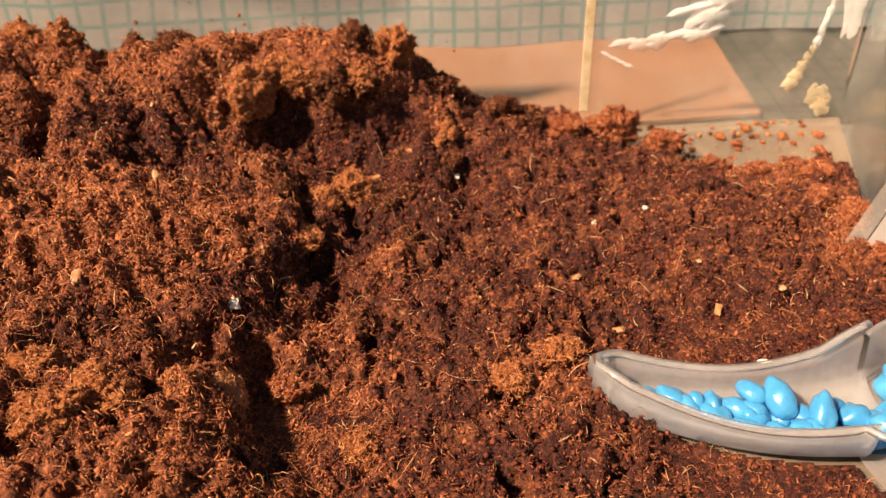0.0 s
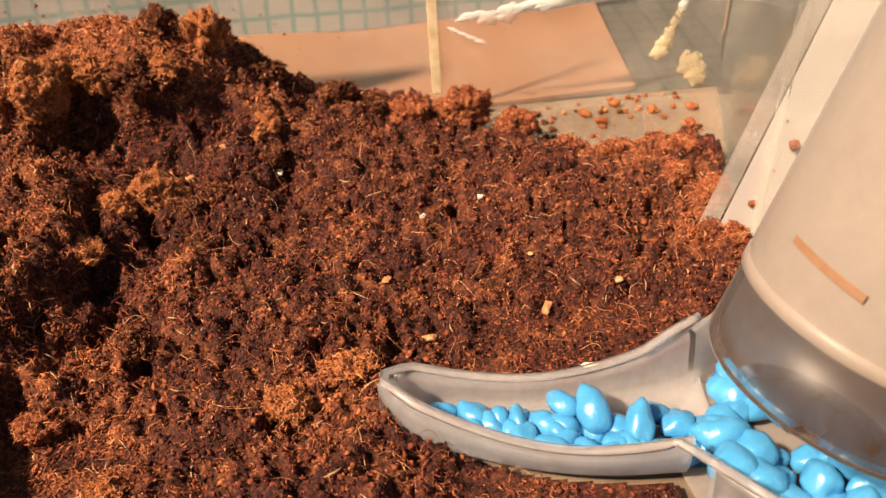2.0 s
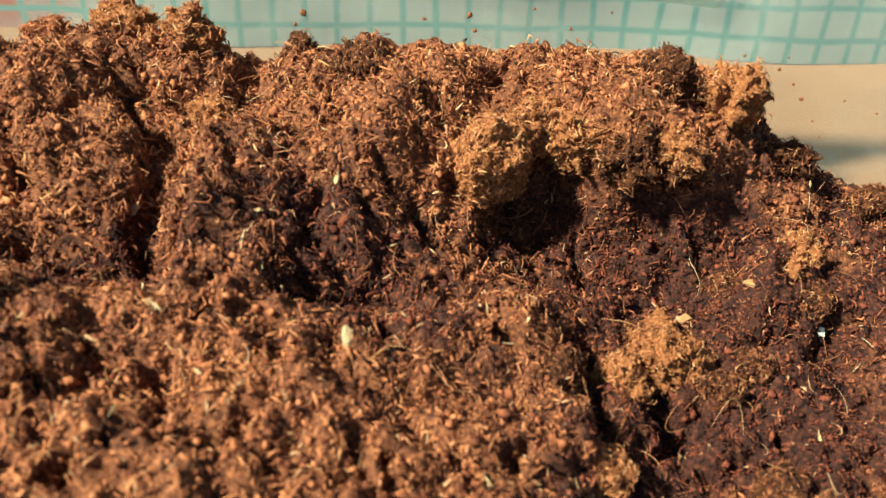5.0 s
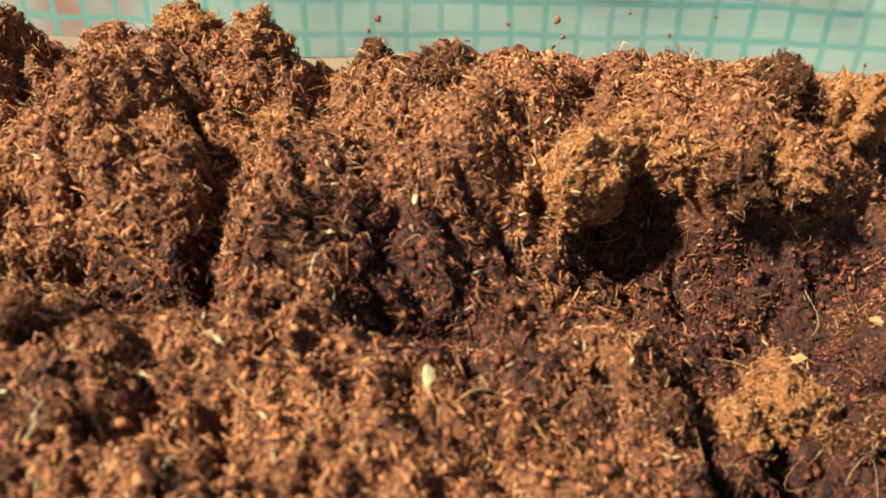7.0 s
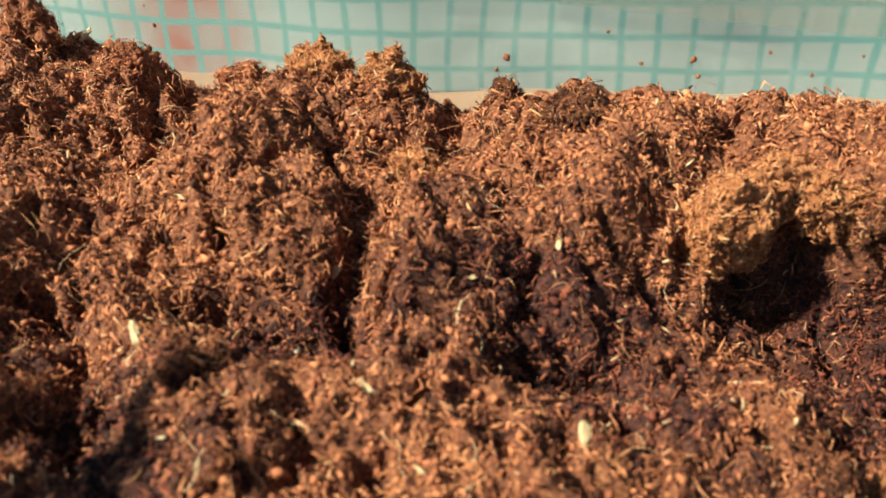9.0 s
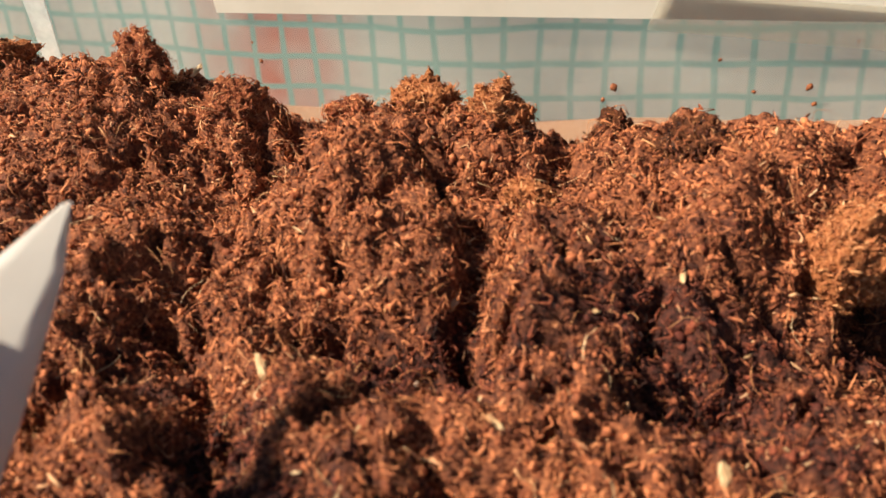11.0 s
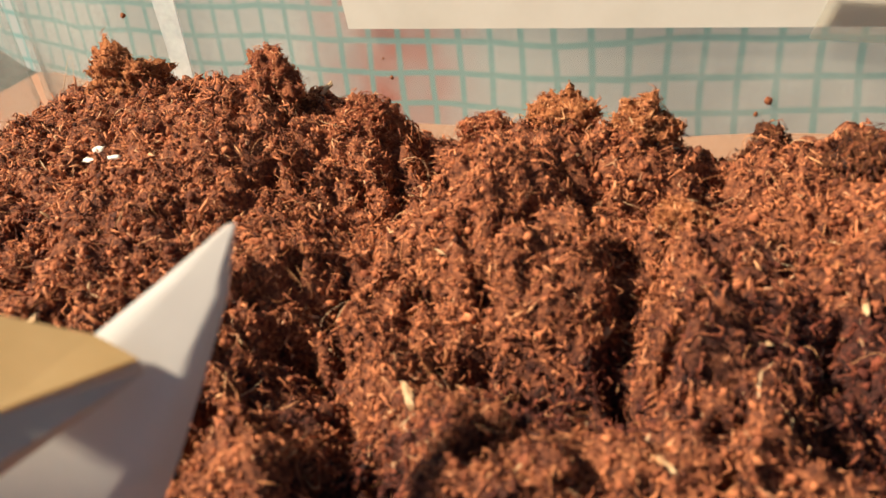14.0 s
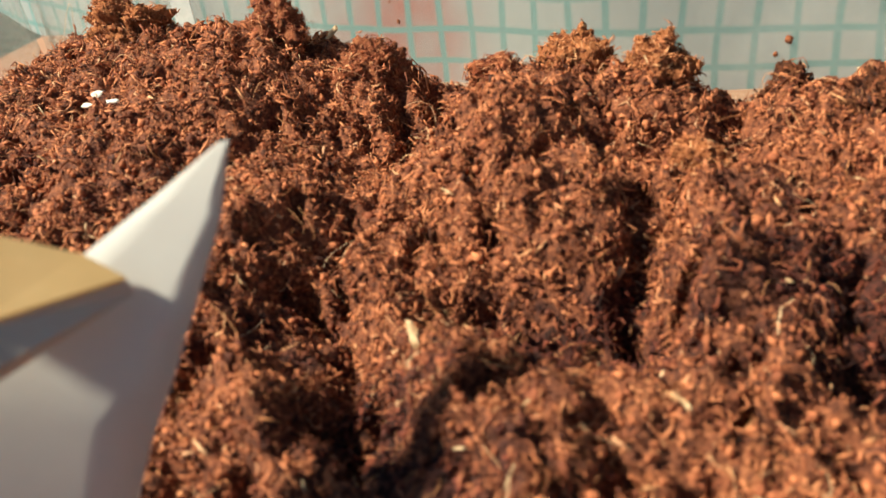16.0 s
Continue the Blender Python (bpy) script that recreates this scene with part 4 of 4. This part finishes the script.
for i in range(44):
    s = peb.uniform(0.22, 1.0)
    x, y, half, rim = (float(v) for v in trough_line(s))
    a = peb.uniform(0.0020, 0.0029)
    pebble((x, y + max(peb.uniform(-0.6, 0.35) * half, 0.0012 + a - NEAR * half), 0.0528 + 0.0008 * (i % 3)), a, a * 0.75, a * 0.65, peb.uniform(0, 180), peb.uniform(-8, 8))

# ---- clods ----


def clod(x, y, z, a, b, c, material, label, seed, turn=0.0, hair=260, knob=0.60, hang=False):
    """A crumbly lump of coir at x, y, z with half-sizes a, b, c (millimetres), bristling with short fibres."""
    if a > 1.8 and not hang:
        top_ = 1000 * float(lie(np.array([x / 1000]), np.array([y / 1000]))[0])
        z = min(max(z, top_ + 0.05 * c), top_ + 0.4 * c)
    bm_ = bmesh.new()
    bmesh.ops.create_icosphere(bm_, subdivisions=5 if a > 2 else 3, radius=1.0)
    off = Vector((seed * 3.1, seed * 1.7, seed * 0.9))
    pts, nrm = [], []
    for v_ in bm_.verts:
        d = v_.co.copy()
        k_ = 1 + knob * noise.noise(d * 1.3 + off) + knob * 0.75 * noise.noise(d * 2.8 + off) + knob * 0.5 * noise.noise(d * 6 + off) + knob * 0.4 * noise.noise(d * 13 + off) + knob * 0.3 * noise.noise(d * 24 + off)
        v_.co = Vector((d.x * a, d.y * b, d.z * c)) * (max(0.35, k_) / 1000)
        pts.append(v_.co[:])
        nrm.append(d[:])
    ob = part("clod", bm_, material, smooth=True)
    ob.matrix_world = pose(x / 1000, y / 1000, z / 1000, 12 * math.sin(seed), 12 * math.cos(seed * 1.7), turn)
    tagged(ob, label, "clod", "clods of coir")
    if a < 1.8:
        return ob
    r = np.random.default_rng(seed)
    pick = r.integers(0, len(pts), hair * 7 if a > 2 else hair)
    p, nv = np.array(pts)[pick], np.array(nrm)[pick]
    m_ = len(p)
    vs, ts = strands(p, nv, r, 0.0004 + 0.0016 * r.random(m_) ** 1.7, r.uniform(0.00014, 0.00036, m_), np.zeros(m_), 0.9, 0.5)
    fz = fast_mesh("fuzz", vs, ts, FUZZ[material.name])
    fz.parent = ob
    return ob


TANL, REDL, DARKL = "dry tan fibrous clod of coir on the heap", "reddish crumbly clod of coir by the wall", "dark damp clod of coir on the heap"
clod(-43.8, 189.5, 77.0, 5.0, 4.4, 6.6, CLOD_TAN, "dry tan clod overhanging a dark hollow", 3, 20, 420, 0.32, True)
for i, (x, y, z, a, b, c) in enumerate(((-32.5, 194.5, 77.5, 5.0, 3.2, 3.4), (-24.0, 193.0, 77.0, 4.6, 3.0, 3.2), (-37.5, 195.5, 79.5, 4.0, 3.2, 3.0), (-17.0, 195.0, 76.0, 4.2, 3.0, 3.0))):
    clod(x, y, z, a, b, c, (CLOD_TAN, CLOD_DARK, CLOD_TAN, CLOD_DARK)[i], "fibrous lump of coir jutting from the broken edge", 150 + i, 30 * i, 300, 0.75, True)
clod(-37.0, 107.5, 57.8, 5.4, 5.0, 5.0, CLOD_PALE, "round pale tan clod sitting in a hollow", 4, 0, 120, 0.16, True)
clod(-19.5, 169.0, 61.5, 4.4, 3.8, 4.0, CLOD_TAN, TANL, 5, 30)
clod(-25.0, 163.5, 60.5, 3.0, 2.6, 2.4, CLOD_TAN, TANL, 35, 10, 120)
clod(-101.8, 204.0, 85.8, 4.1, 2.8, 4.6, CLOD_TAN, "upright tan tuft of coir on the ridge", 6, 0)
clod(-90.0, 201.0, 85.6, 3.2, 2.7, 4.3, CLOD_TAN, "upright tan tuft of coir on the ridge", 7, 0)
clod(-100.4, 203.8, 88.0, 1.1, 0.9, 1.8, CLOD_TAN, "small tan tuft of coir on the ridge", 27, 0, 60)
clod(-111.5, 200.5, 85.5, 3.6, 2.2, 2.6, CLOD_RED, "reddish clod of coir on the ridge", 8, 15)
clod(47.0, 206.5, 60.0, 5.2, 4.4, 4.6, CLOD_RED, REDL, 9, 0)
clod(60.0, 201.5, 56.5, 4.4, 3.6, 3.2, CLOD_RED, REDL, 10, 0)
clod(34.0, 205.0, 58.5, 4.2, 3.4, 3.2, CLOD_RED, REDL, 11, 25)
clod(25.0, 206.5, 60.5, 3.2, 2.6, 2.8, CLOD_DARK, DARKL, 12, 0)
clod(17.0, 206.5, 64.5, 4.2, 3.0, 3.2, CLOD_DARK, DARKL, 13, 0)
clod(-10.5, 204.5, 80.5, 4.6, 4.0, 6.0, CLOD_TAN, TANL, 14, 0)
clod(-19.0, 203.5, 80.0, 4.2, 3.6, 4.6, CLOD_DARK, DARKL, 15, 40)
clod(-82.5, 188.5, 79.5, 3.2, 2.6, 2.6, CLOD_TAN, "small tan clod in a gap of the coir", 16, 0, 160)
clod(-75.0, 206.0, 82.5, 2.6, 2.2, 2.4, CLOD_DARK, DARKL, 17, 0, 90)
clod(-146.0, 200.0, 89.0, 4.4, 3.4, 5.0, CLOD_RED, "reddish clod on top of the heap", 18, 0)
clod(-172.0, 196.5, 89.5, 5.4, 3.6, 4.6, CLOD_TAN, "tan clod on top of the heap", 19, 10)
clod(-130.5, 199.0, 83.0, 4.6, 3.4, 3.6, CLOD_RED, "reddish clod on the heap", 20, 25)
clod(22.5, 119.5, 55.6, 4.4, 2.6, 1.9, CLOD_TAN, "flat tan clod near the dish", 24, 0, 200)
clod(-63.0, 199.0, 82.0, 4.4, 3.2, 2.8, CLOD_DARK, DARKL, 26, 0)
clod(-26.0, 113.0, 54.5, 3.0, 2.4, 2.4, CLOD_RED, REDL.replace("by the wall", "in a hollow"), 28, 0, 160)
for i, (x, y, z, a) in enumerate(((95, 186, 56, 3.4), (91, 174, 56.5, 2.8), (97, 167, 56, 3.2), (96, 151, 55, 2.6), (88, 152, 55, 2.3), (80, 188, 55.5, 2.6), (70, 190, 55.5, 2.4))):
    clod(x, y, z, a, a * 0.85, a * 0.7, CLOD_RED, "low reddish clod on the rim of the pressed bed", 60 + i, 40 * i, 160)
for i, (x, y, z, a) in enumerate(((-58, 93, 68, 3.6), (-47, 97, 61, 3.2), (-21, 104, 54.5, 2.4), (-41, 103, 58, 2.4), (-64, 104, 71, 3.4), (-12, 100, 55, 2.6), (14, 112, 55.6, 2.6))):
    clod(x, y, z - 0.25 * a, a * 1.2, a, a * 0.8, CLOD_TAN, "small tan clod among loose coir", 80 + i, 50 * i, 170)
clod(-52.0, 98.0, 62.0, 5.0, 4.0, 4.0, CLOD_TAN, TANL, 29, 0)

# loose tufts on the dark foot of the heap
for i, (x, y, a) in enumerate(((-9, 185, 2.0), (2, 191, 2.8), (3, 184, 2.3), (-21, 173.5, 2.9), (-15, 170.5, 2.8), (-11.5, 166, 2.4), (-6.5, 171, 2.5), (-18, 194, 3.0), (1, 206, 3.2), (-6, 151, 2.4), (-27, 150, 2.8), (-33, 160, 2.4), (-14, 128, 2.6))):
    z = 1000 * float(height(np.array([x / 1000.0]), np.array([y / 1000.0]))[0])
    clod(x, y, z - 0.1 * a, a * 1.2, a * 0.9, a * 0.75, CLOD_TAN if i % 3 == 1 else CLOD_DARK, "small loose tuft on dark damp coir", 120 + i, 70 * i, 150, 0.6)

# crumbs strewn on the bare floor and stuck to the walls
bitr = random.Random(3)
for i in range(80):
    x = bitr.uniform(0.058, 0.108)
    y = back_y(x) - 0.002 - 0.024 * bitr.random() ** 1.4
    if x > float(right_x(y)) - 0.003:
        continue
    s = bitr.uniform(0.35, 0.95) * (1.7 if bitr.random() < 0.15 else 1)
    ob = clod(x * 1000, y * 1000, FLOOR_Z * 1000 + s * 0.6, s, s * 0.8, s * 0.7, (CLOD_TAN, CLOD_DARK, CLOD_RED, CLOD_PALE)[i % 4], "small crumb of coir on the bare plastic floor", 100 + i, bitr.uniform(0, 180), 6)
    ob["group"], ob["category"] = "crumbs on the floor", "crumb"
    ob.name = "crumb"


def speck(x, z, s, k):
    at = on_back_in(x, z, s * 0.0004)
    bm_ = bmesh.new()
    bmesh.ops.create_icosphere(bm_, subdivisions=2, radius=1.0)
    for v_ in bm_.verts:
        k_ = 1 + 0.5 * noise.noise(v_.co * 1.6 + Vector((k, k * 2, 0)))
        v_.co = Vector((v_.co.x * s, v_.co.y * s * 0.45, v_.co.z * s * 0.8)) * k_ / 1000
    ob = part("speck", bm_, CLOD_RED, smooth=True)
    ob.matrix_world = pose(*at, 0, 25 * k % 180, 7)
    return tagged(ob, "speck of coir stuck to the clear back wall", "speck", "specks on the wall")


for i, (x, z, s) in enumerate(((5, 77, 0.9), (3, 79.5, 0.6), (0, 82, 0.7), (1, 84, 0.5), (-6, 84, 0.6), (8, 73, 0.5), (12, 77, 0.5), (18, 75, 0.5), (10, 70, 0.5), (26, 74, 0.4),
                               (-76, 87.5, 1.3), (-77.5, 85.5, 0.8), (-50, 88.5, 1.2), (-49, 86, 0.9), (-62, 92, 0.6), (-57, 87.5, 0.7), (-40, 90, 0.6), (-34, 87, 0.7), (-28, 90, 0.5),
                               (-72, 98.5, 0.9), (-70.5, 99.5, 0.7), (-86, 104, 1.0), (-66, 103, 0.5), (-63, 104, 0.6), (-45, 95, 0.5), (-130, 90, 0.8), (-131, 93, 0.5), (-176, 100, 1.2), (-172, 103, 0.8), (-168, 108, 0.8))):
    speck(x / 1000, (z - 2) / 1000, s * 0.46, i)

# ---- chips, perlite and sticks on the coir ----


def chip(x, y, a, b, c, material, name, label, turn=0.0, tilt=0.0, z=None):
    bm_ = bmesh.new()
    bmesh.ops.create_icosphere(bm_, subdivisions=2, radius=0.85)
    for v_ in bm_.verts:
        d = v_.co
        k_ = 1 + 0.55 * noise.noise(d * 1.7 + Vector((x, y, 0))) + 0.25 * noise.noise(d * 4.1 + Vector((y, x, 0)))
        v_.co = Vector((math.copysign(abs(d.x) ** 0.6, d.x) * a * 0.85, math.copysign(abs(d.y) ** 0.6, d.y) * b * 0.85, d.z * c * 0.7)) * k_ / 1000
    h = float(height(np.array([x / 1000]), np.array([y / 1000]))[0]) + c * 0.0006 if z is None else z / 1000
    ob = part(name, bm_, material)
    ob.matrix_world = pose(x / 1000, y / 1000, h + 0.0003, tilt, tilt * 0.5, turn)
    return tagged(ob, label, name.replace("_", " "), "loose bits on the coir")


chip(-36.3, 124, 1.3, 1.6, 1.0, PERLITE, "perlite_grain", "white perlite grain on dark coir", 20, 20)
chip(5, 181.6, 1.2, 0.9, 0.8, PERLITE, "perlite_grain", "white perlite grain on dark coir", 0, 10)
chip(36, 163, 0.8, 0.9, 0.7, PERLITE, "perlite_grain", "pale perlite grain on pressed coir", 0)
chip(71, 139.5, 1.0, 1.0, 0.5, STRAW, "seed", "round greyish seed on pressed coir", 0)
chip(36, 128.5, 1.5, 0.9, 0.8, ORANGE_CHIP, "wood_chip", "small orange wood chip on the coir", 10)
chip(29, 140, 1.0, 0.8, 0.7, ORANGE_CHIP, "wood_chip", "small orange wood chip on the coir", 60)
chip(62.5, 121.0, 1.6, 0.9, 0.8, PERLITE, "perlite_grain", "pale grain beside the dish", 0)
chip(48, 167, 0.7, 0.7, 0.6, PERLITE, "perlite_grain", "pale grain on pressed coir", 0)
chip(56, 148, 0.7, 0.6, 0.5, STRAW, "seed", "small pale seed on pressed coir", 0)
chip(57.5, 136, 0.9, 2.1, 0.7, ORANGE_CHIP, "wood_chip", "reddish wood chip on the coir", -20)
chip(-57, 154, 0.7, 1.5, 0.4, STRAW, "wood_chip", "pale curled wood chip on the coir", 20, 30)
chip(-62, 121, 1.0, 1.9, 0.6, ORANGE_CHIP, "wood_chip", "orange wood chip on the coir", 10, 25)
chip(-103.5, 153.5, 0.55, 2.2, 0.5, STRAW, "wood_stick", "pale stick lying on the coir", 40, 10)
chip(-90.5, 163, 0.5, 0.6, 0.5, PERLITE, "perlite_grain", "tiny white grain on dark coir", 0)
chip(-88, 170, 0.6, 1.5, 0.5, STRAW, "wood_chip", "pale chip on a steep face of coir", -20, 40)
chip(-78, 152.5, 0.4, 2.0, 0.4, STRAW, "wood_stick", "pale stick lying on the coir", 55, 5)
chip(-108, 170.5, 2.4, 0.4, 0.4, ORANGE_CHIP, "wood_stick", "reddish stick lying on the coir", -25)
chip(-164, 178, 1.3, 0.6, 0.4, PERLITE, "perlite_grain", "white flake on the coir", 0)
chip(-162, 178.5, 0.9, 0.8, 0.5, PERLITE, "perlite_grain", "white flake on the coir", 0)
chip(-158, 177, 1.1, 0.5, 0.4, PERLITE, "perlite_grain", "white flake on the coir", 30)
chip(-147, 148.5, 0.8, 1.8, 0.5, STRAW, "wood_chip", "pale chip on the coir", 30)
chip(-150, 204, 0.7, 1.7, 0.5, STRAW, "wood_chip", "pale chip stuck in the heap", 60, 30)
chip(-139, 203.5, 0.6, 1.8, 0.5, STRAW, "wood_chip", "pale chip stuck in the heap", -40, 40)
chip(-6, 183, 1.1, 0.8, 0.7, ORANGE_CHIP, "wood_chip", "orange chip on the coir", 0)
chip(-14, 181, 1.3, 1.0, 0.8, ORANGE_CHIP, "wood_chip", "orange chip on the coir", 30)
chip(-63, 177, 0.4, 1.7, 0.4, STRAW, "wood_stick", "pale stick on the coir", 5)
chip(-68, 172, 0.5, 1.5, 0.4, STRAW, "wood_stick", "pale stick on the coir", 70)
chip(-72, 170, 0.5, 1.3, 0.4, STRAW, "wood_stick", "pale stick on the coir", -50)

# short pale splinters all over
p, nv, r = on_coir(220, 21)
vs, ts = strands(p, nv, r, r.uniform(0.0012, 0.0030, len(p)), r.uniform(0.0002, 0.00055, len(p)), np.full(len(p), 0.0005), 0.15, 0.2)
tagged(fast_mesh("splinters", vs, ts, STRAW), "short pale wood splinters scattered over the coir", "splinters", kind="stuff")

p, nv, r = on_coir(420, 22, y0=0.1, x1=-0.03)
vs, ts = strands(p, nv, r, r.uniform(0.0010, 0.0030, len(p)), r.uniform(0.00022, 0.00050, len(p)), np.full(len(p), 0.0005), 0.12, 0.25)
tagged(fast_mesh("straw_bits", vs, ts, HAIR), "pale straw bits strewn over the heap of coir", "straw", kind="stuff")

# ---- folded card stuck in the coir ----
card = thing("folded_card", (-0.115, 0.128, 0.076), "white card with a folded tan flap, stuck upright in the coir", "card")
TIP = (-109.0, 142.7, 104.7)
right_edge = [TIP, (-108.4, 139.0, 100.6), (-109.1, 134.7, 95.8), (-110.0, 131.2, 91.5), (-111.3, 128.5, 87.6), (-113, 124, 80), (-114, 121, 72)]
left_edge = [(-109.5, 142.3, 104.7), (-112.8, 138.0, 102.3), (-116.5, 133.4, 99.8), (-120.5, 127.5, 98.0), (-123.5, 120.6, 97.0), (-124.5, 117, 88), (-125, 113, 72)]
bm = bmesh.new()
shells = []
for off_ in (Vector((0, 0, 0)), Vector((-0.00035, 0.0003, -0.0001))):
    shells.append([[bm.verts.new(Vector(mm(*a_)).lerp(Vector(mm(*b_)), k_ / 4) + off_) for k_ in range(5)] for a_, b_ in zip(right_edge, left_edge)])
for sheet_ in shells:
    for i in range(6):
        for k_ in range(4):
            bm.faces.new((sheet_[i][k_], sheet_[i][k_ + 1], sheet_[i + 1][k_ + 1], sheet_[i + 1][k_]))
for i in range(6):
    for k_ in (0, 4):
        bm.faces.new((shells[0][i][k_], shells[0][i + 1][k_], shells[1][i + 1][k_], shells[1][i][k_]))
bmesh.ops.recalc_face_normals(bm, faces=bm.faces)
part("card_sheet", bm, CARD_WHITE, card, "matt white card", smooth=True)
A, B, C, C2 = (Vector(mm(*v)) for v in ((-111.5, 132.1, 99.8), (-115.2, 132.4, 100.9), (-121.6, 129.8, 103.7), (-126.6, 128.0, 106.2)))
D, D2 = Vector(mm(-115.0, 122.9, 102.1)), Vector(mm(-114.6, 112.1, 105.7))
C2 = C + (C2 - C) * 2.2
part("flap_top", slab([A, B, C, C2, D2, D], 0.0003), CARD_TAN, card, "tan inside face of the flap")
down = Vector((0, 0, -0.00035))
part("flap_edge", slab([A + down, D + down, D2 + down, Vector(mm(-115.2, 110.5, 101.5)), Vector(mm(-114.6, 120.5, 98.3)), A + down * 4], 0.0003), CARD_EDGE, card, "grey cut edge of the flap")
